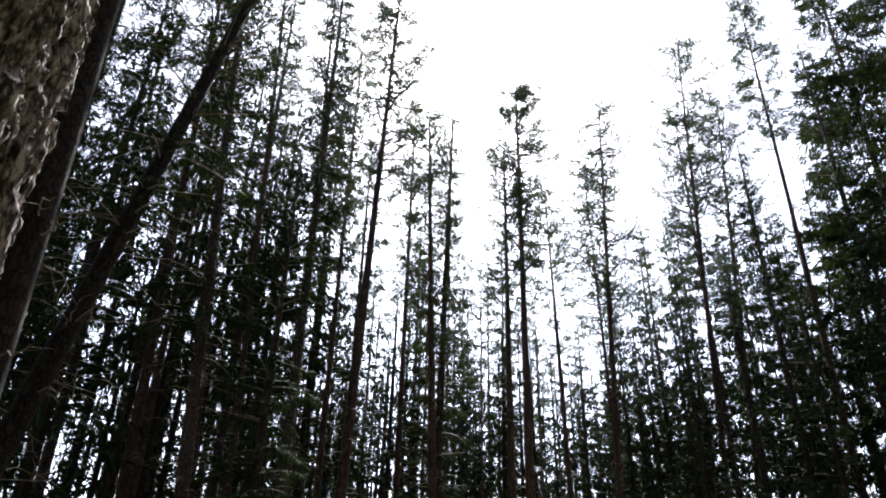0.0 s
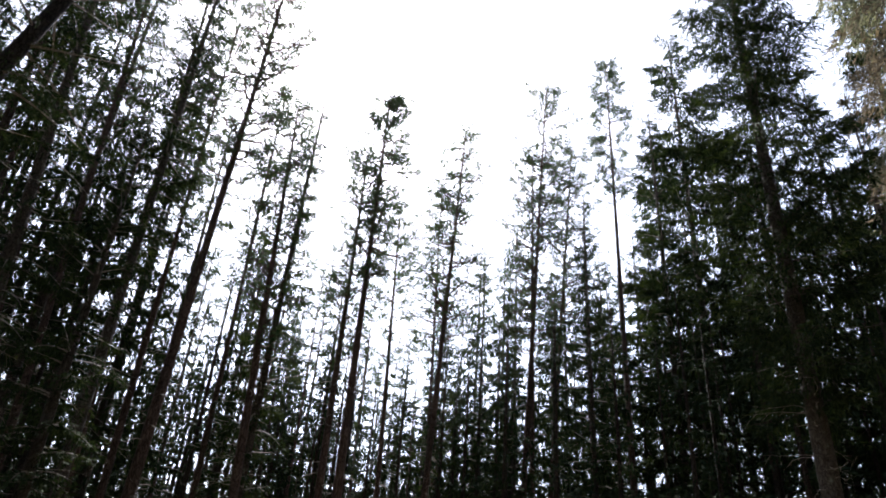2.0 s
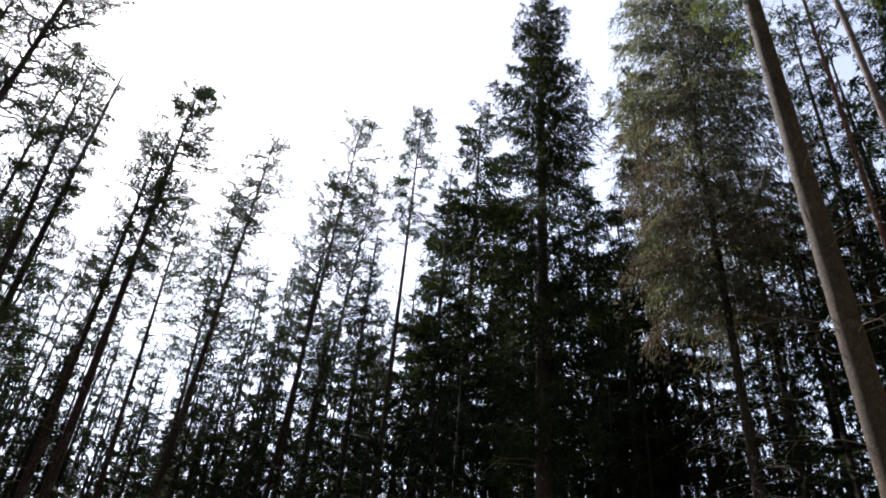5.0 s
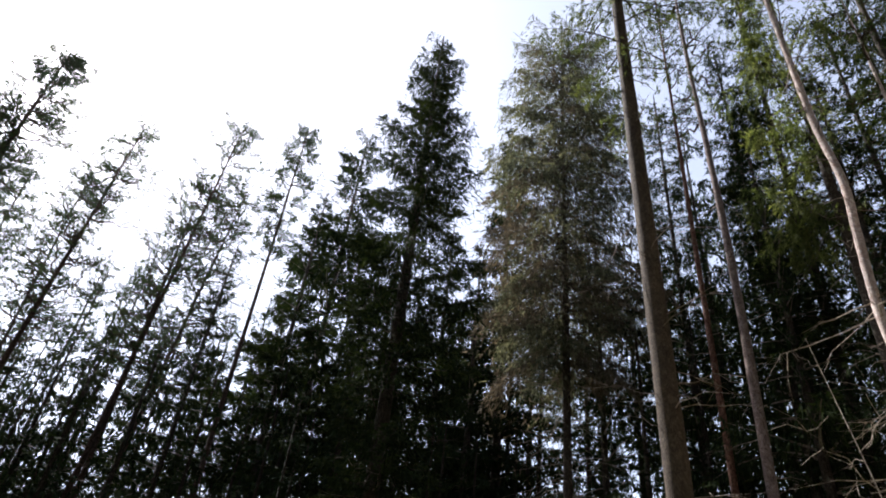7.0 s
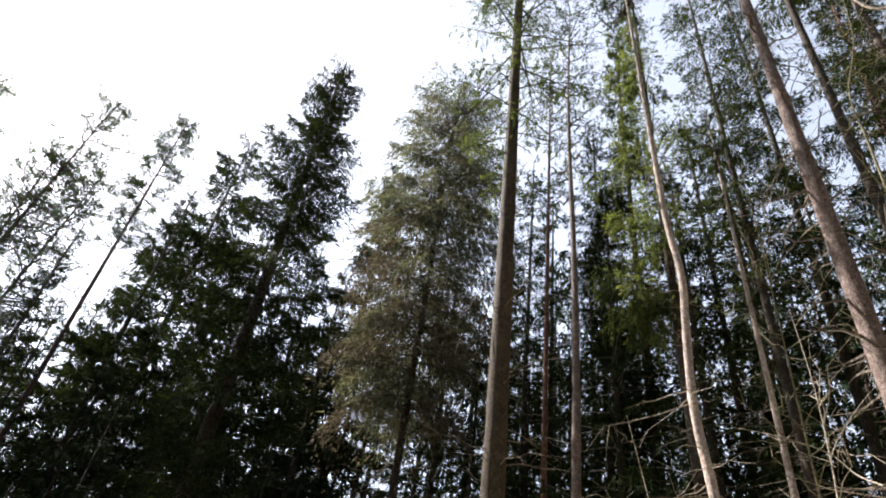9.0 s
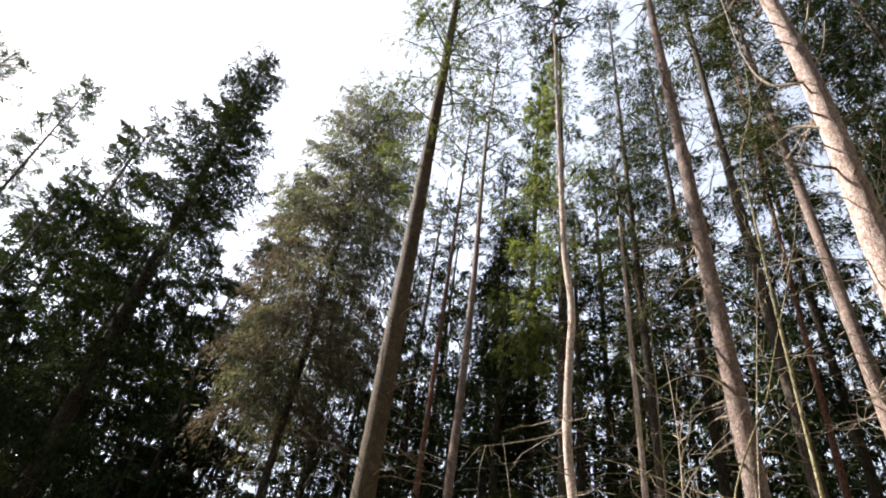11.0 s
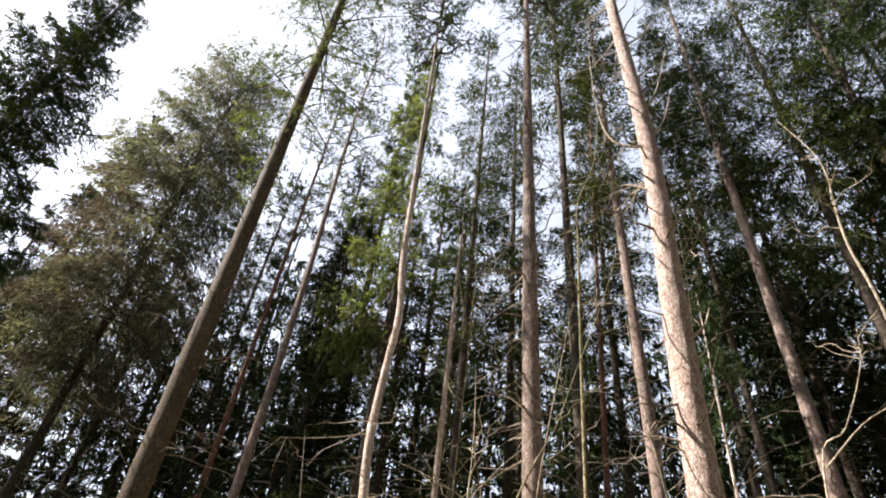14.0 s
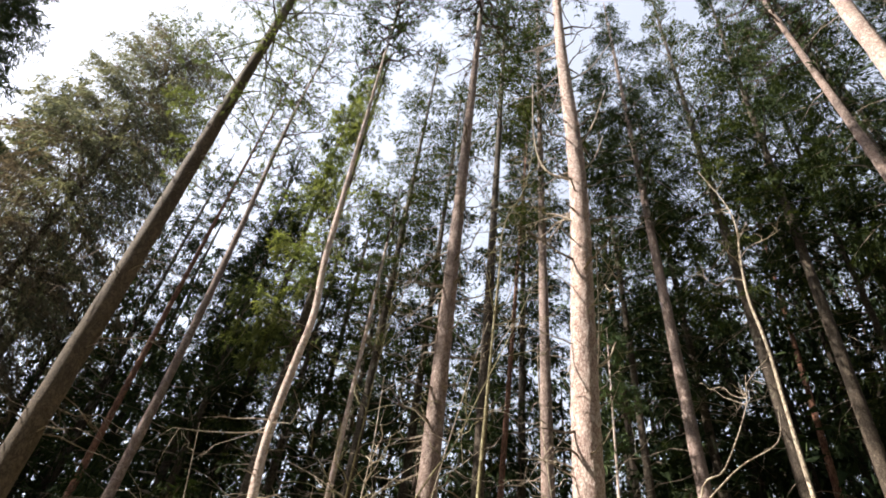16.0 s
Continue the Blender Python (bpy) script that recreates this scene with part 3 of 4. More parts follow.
spruce(10.2, 18.9, 15.6, 0.22, 2.5, 1.5, 47, "dark young spruce below the slender pines", per_bough=78, size=0.14, whorl=0.65, hang=0.8)

# ---- the tall spruces beside the gap ----
BIG_SPRUCE = "tall dark green spruce with layered boughs"
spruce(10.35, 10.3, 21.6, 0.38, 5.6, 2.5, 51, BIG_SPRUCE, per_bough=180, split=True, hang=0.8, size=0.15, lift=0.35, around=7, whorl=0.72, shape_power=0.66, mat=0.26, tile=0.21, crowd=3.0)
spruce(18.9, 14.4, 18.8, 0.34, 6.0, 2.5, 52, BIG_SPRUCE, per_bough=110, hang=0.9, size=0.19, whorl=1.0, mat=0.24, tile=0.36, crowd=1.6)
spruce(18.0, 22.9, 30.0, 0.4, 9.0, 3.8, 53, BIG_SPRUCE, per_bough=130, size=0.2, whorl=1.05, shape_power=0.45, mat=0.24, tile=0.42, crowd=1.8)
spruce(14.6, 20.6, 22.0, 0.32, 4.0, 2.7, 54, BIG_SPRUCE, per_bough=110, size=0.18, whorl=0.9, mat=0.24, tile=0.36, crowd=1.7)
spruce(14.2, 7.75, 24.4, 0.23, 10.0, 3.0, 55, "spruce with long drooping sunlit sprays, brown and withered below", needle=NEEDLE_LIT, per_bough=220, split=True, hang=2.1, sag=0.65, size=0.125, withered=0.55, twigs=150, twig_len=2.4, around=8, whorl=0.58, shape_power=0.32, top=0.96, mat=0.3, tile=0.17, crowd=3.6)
spruce(20.4, 14.1, 28.4, 0.4, 7.0, 2.8, 56, BIG_SPRUCE, shapes=SPRAY_LITE, per_bough=150, size=0.24, whorl=1.0, mat=0.24, tile=0.38, crowd=1.6)
spruce(20.4, 17.4, 23.2, 0.36, 5.5, 2.7, 57, BIG_SPRUCE, shapes=SPRAY_LITE, per_bough=130, size=0.24, whorl=1.0, mat=0.24, tile=0.38, crowd=1.6)

# ---- the sunlit trunks ----
GREEN_SPRUCE = "dark green spruce deep in the stand"
spruce(6.75, 2.43, 24.0, 0.255, 10.3, 2.0, 61, "large spruce with a straight grey-brown trunk, sunlit on one side", lean=(-0.005, 0.013), bark_mat=BARK_TAN, needle=NEEDLE_GREY, per_bough=240, split=True, hang=1.1, size=0.10, twigs=44, twig_len=1.0, around=4, whorl=0.6, step=0.2, seg=22, mat=0)
pine(12.63, 3.59, 22.0, 0.15, 15.0, 1.3, 62, "thin reddish pine trunk in the shade", bark_mat=BARK_RED, split=True, limbs=22, tufts=24)
pine(10.99, 2.59, 22.0, 0.18, 12.5, 1.5, 63, "slender grey pine with fine twigs", bark_mat=BARK_GREY, bend=0.05, split=True, limbs=22, tufts=30)
b_tree, b_stem, b_rng = pine(7.61, 0.23, 20.0, 0.11, 14.5, 1.2, 64, "crooked slender pine with pale flaking sunlit bark", lean=(-0.001, 0.023), bark_mat=BARK_WHITE, kinks=((5.7, 0.0, 0.06, 0.8), (7.7, 0.0, -0.07, 0.7)), limbs=44, tufts=60, twigs=60, twig_len=0.5, step=0.15, seg=14, rough=0.05, split=True)
dead_twigs(b_tree, b_stem, 3.4, 6.2, 20, 1.4, b_rng, 0.25, 0.008, 5, True, True, DEAD_PALE)
spruce(9.4, 0.55, 19.0, 0.2, 8.3, 1.5, 65, "spruce with yellow-green hanging sprays", needle=NEEDLE_YELLOW, per_bough=205, hang=1.7, size=0.14, split=True, whorl=0.6, arc=(-2.2, 0.9), around=3, mat=0)
pine(9.14, -0.52, 13.0, 0.11, 9.0, 0.8, 66, "thin young pine with many dead twigs", limbs=9, tufts=14, twigs=55, twig_len=0.8, bark_mat=BARK_WHITE, split=True)
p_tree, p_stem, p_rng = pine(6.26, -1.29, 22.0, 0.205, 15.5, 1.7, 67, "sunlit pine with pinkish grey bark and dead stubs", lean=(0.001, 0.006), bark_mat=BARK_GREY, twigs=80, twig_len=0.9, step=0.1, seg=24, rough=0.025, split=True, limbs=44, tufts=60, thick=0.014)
spruce(12.04, -1.02, 26.0, 0.2, 11.0, 1.8, 68, GREEN_SPRUCE, needle=NEEDLE_GREEN_LIT, per_bough=89, hang=0.9, size=0.14, fullness=(0.1, 0.5, 1.3, 1.8), whorl=0.9, around=4, mat=0.26, tile=0.19, crowd=3.4)
spruce(9.91, -4.09, 28.0, 0.25, 14.0, 1.9, 69, "spruce with a grey sunlit trunk", needle=NEEDLE_GREEN_LIT, per_bough=89, hang=0.9, bark_mat=BARK_GREY, twigs=60, size=0.14, fullness=(0.1, 0.5, 1.3, 1.8), whorl=0.9, around=4, mat=0.26, tile=0.19, crowd=3.4)
pine(12.5, -3.81, 25.0, 0.15, 14.0, 1.6, 70, "reddish pine trunk half in shade", lean=(-0.013, -0.037), bark_mat=BARK_RED, split=True, limbs=22, tufts=24)
spruce(12.04, -7.35, 29.0, 0.2, 13.0, 1.9, 71, GREEN_SPRUCE, shapes=SPRAY_LITE, per_bough=136, hang=0.9, size=0.17, whorl=0.9, around=4, mat=0.26, tile=0.19, crowd=3.4)
spruce(9.28, -6.63, 28.0, 0.26, 14.5, 1.9, 72, "spruce with a grey-brown trunk, sunlit on one side", per_bough=89, hang=0.9, twigs=60, bark_mat=BARK_GREY, size=0.14, fullness=(0.1, 0.5, 1.3, 1.8), whorl=0.9, around=4, mat=0.26, tile=0.19, crowd=3.4)
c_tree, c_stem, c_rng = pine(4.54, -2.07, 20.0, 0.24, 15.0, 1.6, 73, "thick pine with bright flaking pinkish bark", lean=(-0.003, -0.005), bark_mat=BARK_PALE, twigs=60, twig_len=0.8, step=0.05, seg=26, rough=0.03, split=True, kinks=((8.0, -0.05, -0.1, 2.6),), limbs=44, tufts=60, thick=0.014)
spruce(8.77, -8.13, 29.0, 0.27, 12.0, 2.1, 74, GREEN_SPRUCE, lean=(-0.007, -0.007), needle=NEEDLE_GREEN_LIT, per_bough=108, hang=0.9, size=0.14, fullness=(0.1, 0.5, 1.3, 1.8), whorl=0.9, around=4, mat=0.26, tile=0.19, crowd=3.4)
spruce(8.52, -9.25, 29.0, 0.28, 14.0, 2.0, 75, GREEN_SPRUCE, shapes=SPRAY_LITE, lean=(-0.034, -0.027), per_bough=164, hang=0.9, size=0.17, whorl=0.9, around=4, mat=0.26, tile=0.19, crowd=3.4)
spruce(8.99, -11.32, 29.0, 0.2, 10.0, 2.0, 76, GREEN_SPRUCE, lean=(-0.027, -0.019), needle=NEEDLE_GREEN_LIT, per_bough=89, hang=0.9, size=0.14, fullness=(0.1, 0.5, 1.3, 1.8), whorl=0.9, around=4, mat=0.26, tile=0.19, crowd=3.4)
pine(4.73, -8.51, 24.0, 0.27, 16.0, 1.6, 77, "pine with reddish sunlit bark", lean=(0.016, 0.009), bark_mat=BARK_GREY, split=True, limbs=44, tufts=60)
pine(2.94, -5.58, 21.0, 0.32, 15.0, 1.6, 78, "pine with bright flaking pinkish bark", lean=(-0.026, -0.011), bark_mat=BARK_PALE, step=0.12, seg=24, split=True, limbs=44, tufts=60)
pine(11.8, -11.29, 22.0, 0.22, 14.0, 1.5, 79, "reddish pine trunk half in shade", lean=(-0.041, -0.038), bark_mat=BARK_RED)
pine(9.76, -5.06, 11.0, 0.08, 8.0, 0.7, 80, "thin sunlit young pine", lean=(-0.014, -0.025), bark_mat=BARK_WHITE, limbs=14, twigs=30, twig_len=0.5)
spruce(14.2, 1.6, 24.0, 0.24, 9.0, 1.9, 82, GREEN_SPRUCE, shapes=SPRAY_LITE, needle=NEEDLE_GREEN_LIT, per_bough=124, hang=0.8, size=0.17, whorl=0.9, around=4, mat=0.26, tile=0.19, crowd=3.4)
spruce(15.0, -2.6, 29.0, 0.26, 11.0, 2.1, 83, GREEN_SPRUCE, shapes=SPRAY_LITE, per_bough=124, hang=0.8, size=0.17, whorl=0.9, around=4, mat=0.26, tile=0.19, crowd=3.4)
spruce(14.6, -5.4, 29.0, 0.26, 10.0, 2.1, 84, GREEN_SPRUCE, shapes=SPRAY_LITE, per_bough=124, hang=0.8, size=0.17, whorl=0.9, around=4, mat=0.26, tile=0.19, crowd=3.4)
spruce(12.6, -9.6, 30.0, 0.26, 10.0, 2.1, 85, GREEN_SPRUCE, shapes=SPRAY_LITE, per_bough=124, hang=0.8, size=0.17, whorl=0.9, around=4, mat=0.26, tile=0.19, crowd=3.4)

for sx, sy, sh, ss in ((17.2, 8.2, 21.0, 91), (16.6, 5.3, 21.5, 92), (13.4, 2.2, 15.0, 93), (14.4, 2.6, 19.6, 94), (13.0, 0.4, 15.5, 95)):
    spruce(sx, sy, sh, 0.22, 2.5, 2.3, ss, GREEN_SPRUCE, shapes=SPRAY_LITE, per_bough=118, size=0.17, whorl=0.7, hang=1.0, fullness=(0.7, 1.0, 1.3), mat=0.2)
spruce(5.6, -9.8, 27.0, 0.24, 11.0, 1.9, 86, GREEN_SPRUCE, shapes=SPRAY_LITE, per_bough=136, size=0.17, hang=0.9, whorl=0.9, around=4, mat=0.26, tile=0.19, crowd=3.4)
spruce(4.4, -12.2, 28.0, 0.26, 10.0, 2.0, 87, GREEN_SPRUCE, shapes=SPRAY_LITE, per_bough=136, size=0.17, hang=0.9, whorl=0.9, around=4, mat=0.26, tile=0.19, crowd=3.4)
spruce(7.2, -13.2, 28.0, 0.26, 9.0, 2.0, 88, GREEN_SPRUCE, shapes=SPRAY_LITE, per_bough=136, size=0.17, hang=0.9, whorl=0.9, around=4, mat=0.26, tile=0.19, crowd=3.4)
spruce(9.0, -2.6, 29.0, 0.2, 16.5, 1.9, 89, GREEN_SPRUCE, needle=NEEDLE_GREEN_LIT, per_bough=89, size=0.14, fullness=(0.1, 0.5, 1.3, 1.8), hang=0.9, whorl=0.9, around=4, mat=0.26, tile=0.19, crowd=3.4)

# ---- bare saplings and branches before the trunks ----
def bent(points, count=14):
    """A smooth line through a few control points."""
    p = np.array(points, float)
    k = len(p)
    q = np.vstack([2 * p[0] - p[1], p, 2 * p[-1] - p[-2]])
    out = []
    for s in np.linspace(0, k - 1.0001, count):
        i, u = int(s), s - int(s)
        a, b, c, d = q[i], q[i + 1], q[i + 2], q[i + 3]
        out.append(0.5 * (2 * b + (c - a) * u + (2 * a - 5 * b + 4 * c - d) * u * u + (3 * b - a - 3 * c + d) * u ** 3))
    return np.array(out)


def sapling(x, y, h, r, seed, label, material, lean=(0.0, 0.0), bow=0.15, branches=14, reach=1.0, low=0.35, stem_points=None):
    """A bare young tree: a thin curving stem and forking leafless branches, each a part of its own."""
    rng = np.random.default_rng(seed)
    tree = stand("bare_sapling", x, y, label, "sapling", "bare saplings")
    if stem_points is None:
        zs = np.linspace(0, h, 8)
        path = np.stack([lean[0] * zs + bow * np.sin(zs * 0.8 + seed), lean[1] * zs + bow * np.cos(zs * 0.7 + seed * 2), zs], 1)
        path -= [path[0, 0], path[0, 1], 0.1]
    else:
        path = np.array(stem_points, float) - [x, y, ground_z(x, y)]
        path = np.vstack([[0, 0, -0.1], path])
    path = bent(path, 26)
    b = Buf()
    tube(b, path, r * 0.9 * (1.05 - 0.85 * np.linspace(0, 1, len(path))), 7, 0.05, rng)
    part("stem", b, material, tree, "", True)
    for _ in range(branches):
        s = rng.uniform(low, 0.97)
        o = along(path, np.array([s]))[0]
        ln = reach * rng.uniform(0.35, 1.0) * (1.2 - 0.6 * s)
        a = rng.uniform(0, 6.283)
        w = np.array([math.sin(a), math.cos(a), rng.uniform(0.1, 1.1)])
        u = np.linspace(0, 1, 6)[:, None]
        p = o + unit(w) * ln * u + np.array([0, 0, 0.25 * ln]) * u ** 2 * rng.uniform(-0.8, 1.0)
        p[1:] += rng.normal(0, 0.04 * ln, (5, 3))
        q = Buf()
        tube(q, p, r * 0.33 * (1.1 - u[:, 0]) * (1.1 - 0.6 * s) + 0.0015, 5, cap=False)
        for _ in range(rng.integers(1, 5)):
            e = along(p, rng.uniform(0.25, 0.95, 1))[0]
            v = unit(unit(w) + rng.normal(0, 0.7, 3)) * ln * rng.uniform(0.2, 0.5)
            tube(q, [e, e + v * 0.5 + rng.normal(0, 0.02, 3), e + v], [r * 0.22, r * 0.16, 0.0015], 4, cap=False)
        part("branch", q, material, tree)
    return tree


def dead_limb(tree, points, r):
    """A bare bent limb on a trunk or a stem."""
    p = bent(np.array(points) - np.array(tree.location), 16)
    b = Buf()
    tube(b, p, r * (1.1 - 0.8 * np.linspace(0, 1, len(p))), 6)
    part("dead_branch", b, DEAD_PALE, tree, "", True)


dead_twigs(c_tree, c_stem, 3.2, 8.0, 14, 1.3, c_rng, 0.15, 0.007, 4, True, True, DEAD_PALE)
dead_twigs(p_tree, p_stem, 3.4, 9.0, 18, 1.4, p_rng, 0.15, 0.007, 4, True, True, DEAD_PALE)
dead_limb(c_tree, ((4.46, -2.17, 7.95), (4.61, -1.87, 8.23), (4.66, -1.75, 8.98), (4.66, -1.74, 10.31)), 0.016)
dead_limb(c_tree, ((4.46, -2.1, 7.2), (4.55, -1.95, 7.35), (4.62, -1.86, 7.4)), 0.015)
dead_limb(c_tree, ((4.5, -2.2, 8.6), (4.36, -2.42, 9.1), (4.2, -2.6, 9.9)), 0.016)
dead_limb(c_tree, ((4.5, -2.2, 8.1), (4.38, -2.4, 8.4), (4.26, -2.5, 8.8)), 0.014)
dead_limb(c_tree, ((4.5, -2.2, 10.4), (4.35, -2.5, 10.7), (4.1, -2.75, 11.2)), 0.016)
dead_limb(c_tree, ((4.5, -2.1, 5.2), (4.4, -2.3, 5.35), (4.36, -2.38, 5.55)), 0.016)

WHITE_SAP = "dead bare sapling with a pale bent stem"
sapling(4.02, -3.6, 8, 0.02, 201, WHITE_SAP, DEAD_PALE, branches=12, reach=0.7, low=0.45,
        stem_points=((4.01, -3.63, 4.24), (3.99, -3.65, 5.59), (4.0, -3.63, 6.2), (3.97, -3.66, 6.73), (3.93, -3.7, 7.13), (3.94, -3.69, 7.57), (4.06, -3.57, 8.29)))
sapling(5.42, -1.4, 9, 0.02, 202, "thin leafless sapling with greenish bark", GREEN_STEM, branches=26, reach=1.2,
        stem_points=((5.38, -1.51, 4.37), (5.36, -1.56, 6.1), (5.35, -1.6, 7.19), (5.34, -1.63, 7.9), (5.26, -1.87, 8.71), (5.21, -1.98, 9.77)))
sapling(6.56, -0.58, 9.0, 0.019, 203, "thin leafless sapling with greenish bark", GREEN_STEM, branches=24, reach=1.2, bow=0.04)
sapling(5.5, -0.2, 5.6, 0.016, 204, "bare grey sapling with forking twigs", DEAD_PALE, branches=9, reach=1.2, bow=0.2, low=0.5)
sapling(6.1, 0.9, 5.2, 0.015, 205, "bare grey sapling with forking twigs", DEAD_PALE, branches=7, reach=1.1, bow=0.25, low=0.5)
sapling(5.5, -0.8, 6.4, 0.015, 206, "bare grey sapling with forking twigs", DEAD_PALE, lean=(-0.03, -0.12), branches=12, reach=1.2, bow=0.1, low=0.5)
forked = sapling(3.38, -2.03, 4.3, 0.009, 207, "bare pale sapling with a forked stem", DEAD_PALE, branches=7, reach=0.5, low=0.72,
                 stem_points=((3.35, -2.07, 2.4), (3.29, -2.14, 3.51), (3.19, -2.27, 3.7), (3.07, -2.41, 4.05), (3.03, -2.45, 4.29)))
dead_limb(forked, ((3.28, -2.15, 3.5), (3.14, -2.33, 3.7), (2.99, -2.5, 3.82), (2.95, -2.54, 4.04)), 0.005)
leaning = sapling(4.97, -0.55, 6.7, 0.011, 210, "thin greenish sapling leaning among the trunks", GREEN_STEM, branches=9, reach=0.7, low=0.5,
                  stem_points=((4.95, -0.6, 2.6), (4.91, -0.78, 3.67), (4.88, -0.97, 4.17), (4.84, -1.13, 4.47), (4.79, -1.3, 4.98), (4.68, -1.62, 5.92), (4.6, -1.79, 6.68)))
dead_limb(leaning, ((4.92, -0.72, 3.6), (5.11, -0.62, 3.76), (5.16, -0.5, 3.94), (5.18, -0.2, 4.1), (5.19, 0.07, 4.19)), 0.006)
sapling(7.2, -2.9, 8.0, 0.022, 208, "bare grey sapling with forking twigs", DEAD_PALE, branches=14, reach=1.1, bow=0.15, low=0.5)
sapling(6.4, -3.4, 9.5, 0.024, 209, "bare grey sapling with forking twigs", DEAD_PALE, branches=16, reach=1.2, bow=0.2, low=0.5)

# ---- the forest behind ----
# each kind is built once and then repeated at other sizes
FAR_LABEL = {"s": "dark spruce in the forest behind", "p": "tall pine in the forest behind"}
mid_kinds, far_kinds = [], []
for k, (h, low) in enumerate(((20.0, 3.0), (21.0, 6.5), (22.0, 9.0))):
    t, _, _ = spruce(90 + 6 * k, -120, h, 0.25, low, 1.9, 101 + k, FAR_LABEL["s"], per_bough=26, around=5, whorl=0.8, shapes=SPRAY_FAR, size=0.25, hang=1.0, twigs=8, plain=True, mat=0.1, group="forest trees", step=1.2, seg=7)
    mid_kinds.append((t, h))
for k, h in enumerate((20.0, 22.0)):
    t, _, _ = pine(90 + 6 * k, -128, h, 0.22, 11.0 + k, 1.7, 111 + k, FAR_LABEL["p"], limbs=30, tufts=22, size=0.26, twigs=10, plain=True, group="forest trees", step=1.2, seg=7)
    mid_kinds.append((t, h))
# the fourth far kind is coarse: added out of view to block sky light
for k, (h, low, wide) in enumerate(((18.0, 1.5, 2.1), (19.0, 4.0, 1.9), (20.0, 7.0, 1.7), (20.0, 1.0, 2.8), (14.0, 0.5, 2.4))):
    rng = np.random.default_rng(121 + k)
    stem, wood, leaf = Stem(h, 0.25), Buf(), Buf()
    zs = np.linspace(-0.3, h, 7)
    tube(wood, stem.at(zs), stem.radius(zs), 5)
    z = low
    while z < h - 0.3:
        f = (z - low) / (h - low)
        for _ in range(4 if k < 3 else 3):
            ln = (wide * min(1, 0.55 + 2 * f) * (1 - f) ** 0.8 + 0.2) * rng.uniform(0.6, 1.2)
            ax, out = bough_axis(stem, z + rng.uniform(-0.3, 0.3), rng.uniform(0, 6.283), ln, 0.15 + 0.4 * f, 0.4, 0.2, 3)
            bough_needles(leaf, ax, out, ln, (1 if k == 3 else 4) + int((4 if k == 3 else 9) * ln / wide), SPRAY_FAR, 0.5 if k == 3 else 0.3, 1.0, rng)
            bough_mat(leaf, along(ax, np.linspace(0.1, 1, 4 if k < 4 else 3)), out, ln, 0.34 if k == 3 else 0.2, 1.0, rng, 0.8 if k == 3 else 0.42, 0.6 if k == 3 else 0.75)
        z += 0.8 * rng.uniform(0.8, 1.2)
    far_kinds.append((wood, leaf, h))


def highest(az):
    """How high the forest behind may rise, in degrees, so that the gap in the trees stays open."""
    knots = ((-60, 50), (-9, 46), (-6, 31), (0, 30), (6, 28), (10, 23), (13, 24), (17, 30), (30, 31), (38, 40), (52, 42), (60, 46), (70, 52), (180, 62))
    return float(np.interp(az, [k[0] for k in knots], [k[1] for k in knots]))


far_rng = np.random.default_rng(77)
placed = [(o.location.x, o.location.y) for o in list(scene.objects) if o.parent is None and o.get("category") == "tree"]


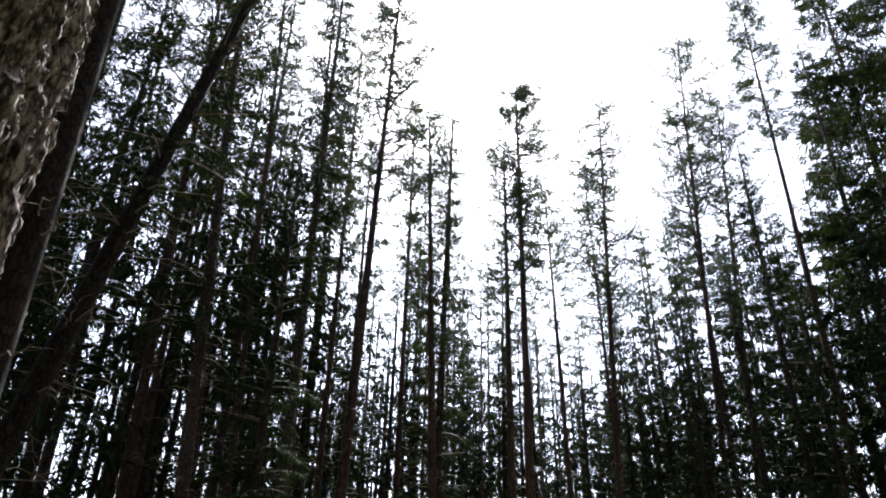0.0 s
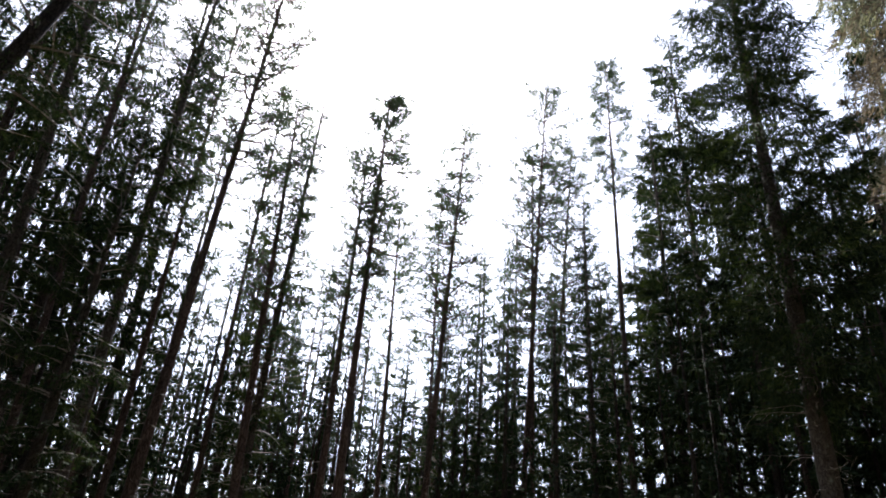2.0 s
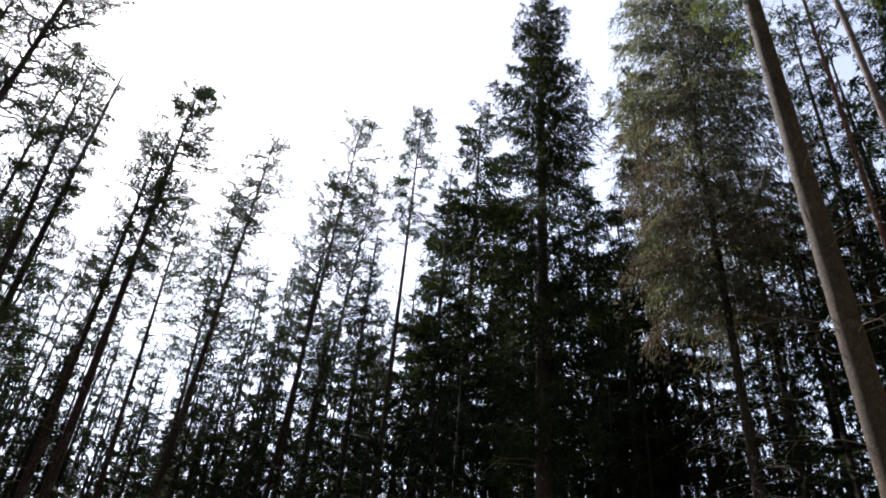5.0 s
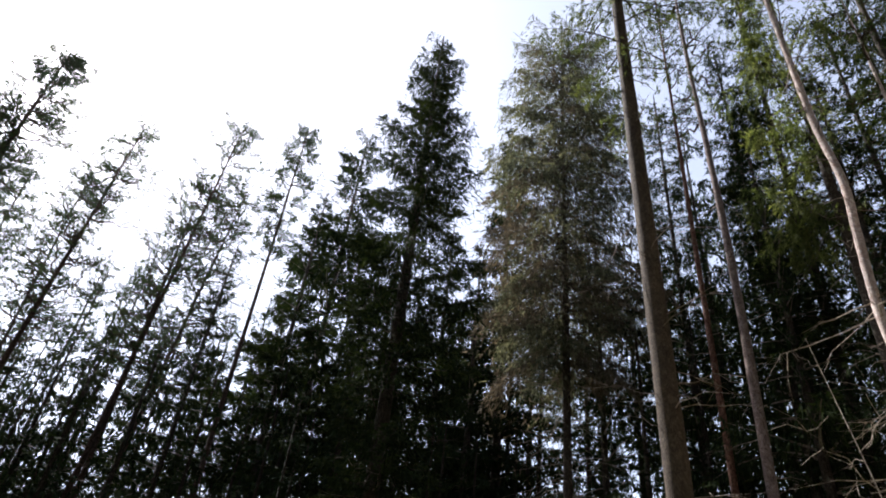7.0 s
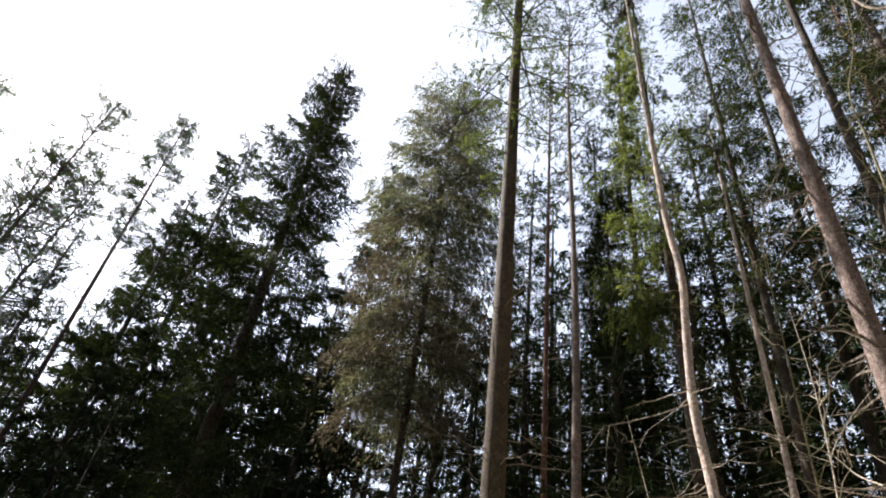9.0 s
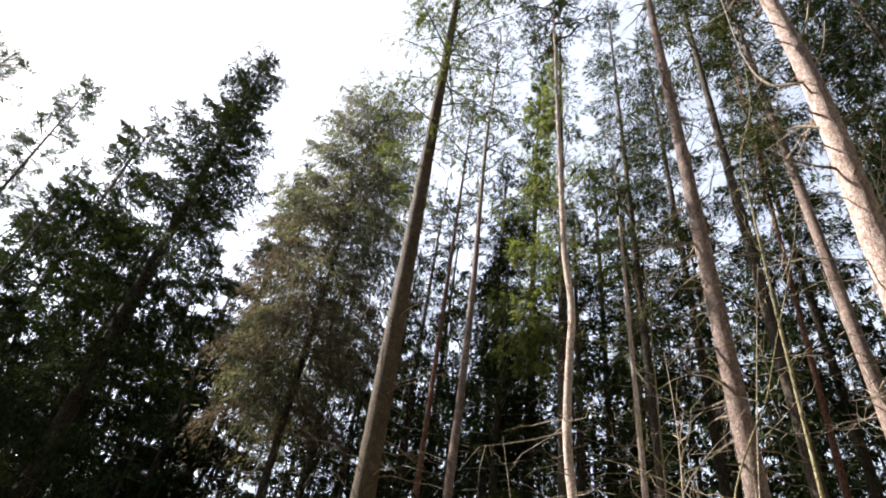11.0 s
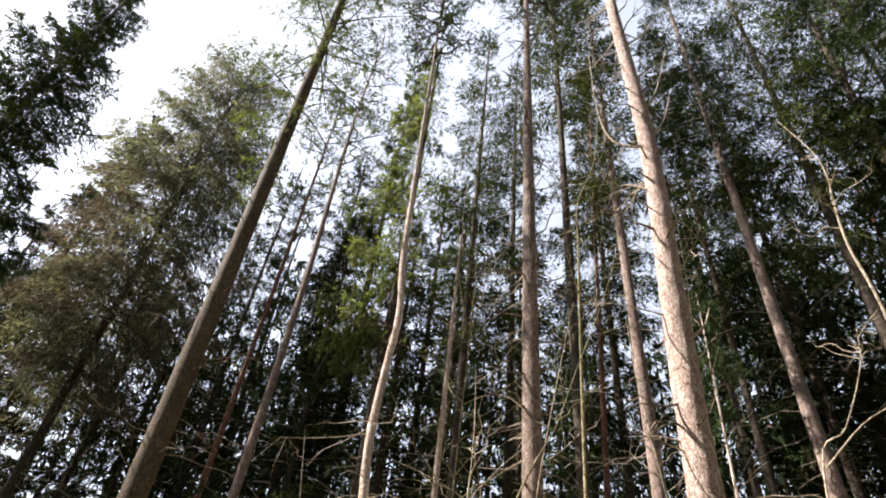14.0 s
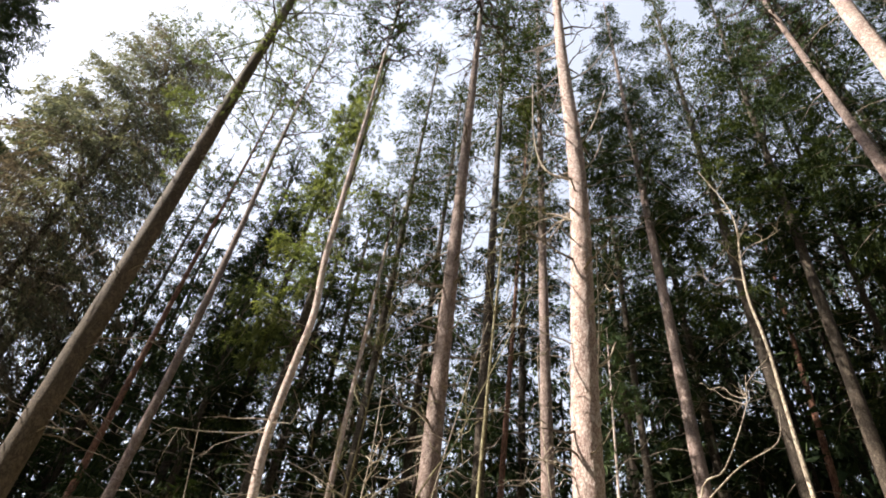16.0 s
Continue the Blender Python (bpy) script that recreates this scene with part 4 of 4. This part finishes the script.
def spots(az0, az1, d0, d1, count, gap, cap=28.0):
    """Standing places spread at random over a stretch of the forest, with a height for each."""
    made = tries = 0
    while made < count and tries < count * 40:
        tries += 1
        az, dist = far_rng.uniform(az0, az1), math.sqrt(far_rng.uniform(d0 * d0, d1 * d1))
        px, py = dist * math.sin(radians(az)), dist * math.cos(radians(az))
        if any((px - qx) ** 2 + (py - qy) ** 2 < gap * gap for qx, qy in placed):
            continue
        top = 1.6 + dist * math.tan(radians(highest(az))) * far_rng.uniform(0.75, 1.0)
        h = min(top if az < 166 else 28, far_rng.uniform(18.5, 28.0), cap * far_rng.uniform(0.8, 1.0))
        if h < 8:
            continue
        placed.append((px, py))
        made += 1
        yield px, py, ground_z(px, py), h, far_rng.uniform(0, 360)


for stretch in ((-50, -6, 16, 30, 30, 1.7), (-6, 36, 23, 36, 34, 1.6), (36, 66, 23, 36, 14, 1.9), (66, 166, 13.5, 27, 36, 1.8)):
    for px, py, pz, h, turn in spots(*stretch):
        kind, tall = mid_kinds[far_rng.integers(0, len(mid_kinds))]
        copy_thing(kind, pose(px, py, pz, 0, 0, turn) @ Matrix.Scale(h / tall, 4))

# last stretch: unseen trees added behind the eye to keep sky light off the trunks
woods, leaves = Buf(), Buf()
for stretch in ((-50, 66, 31, 55, 40, 1.8), (66, 168, 20, 34, 90, 1.3, 24.0), (118, 170, 14, 27, 34, 1.2, 26.0), (28, 66, 23, 36, 16, 1.6), (-50, -10, 15, 30, 14, 1.6), (-12, 66, 30, 52, 70, 1.3, 13.0), (20, 66, 19, 34, 66, 1.05, 12.0),
                (-50, -4, 18, 40, 80, 1.2, 13.0), (-40, 24, 30, 46, 60, 1.0, 13.5), (66, 168, 15, 32, 84, 1.05, 12.5), (-12, 22, 24, 48, 60, 1.1, 12.5), (185, 300, 6.4, 17, 62, 1.25)):
    for px, py, pz, h, turn in spots(*stretch):
        wood, leaf, tall = far_kinds[4 if len(stretch) > 6 and stretch[6] < 14 else far_rng.integers(0, 3) if stretch[0] < 170 else 3]
        m = np.array(pose(px, py, pz, 0, 0, turn) @ Matrix.Scale(h / tall, 4))
        for src, dst in ((wood, woods), (leaf, leaves)):
            base = 0
            for v, f in zip(src.v, src.f):
                dst.add(v @ m[:3, :3].T + m[:3, 3], f - base)
                base += len(v)
split_at = sum(len(f) for f in woods.f)
woods.v += leaves.v
woods.f += [f + woods.n for f in leaves.f]
woods.n += leaves.n
backwoods = new("distant_forest", woods.mesh("distant_forest", BARK_SHADE, False, (NEEDLE_DEEP_SHADE, split_at)))
tagged(backwoods, "dense dark conifer forest in the distance, with unseen light-blocking trees behind the eye", "forest", kind="stuff")
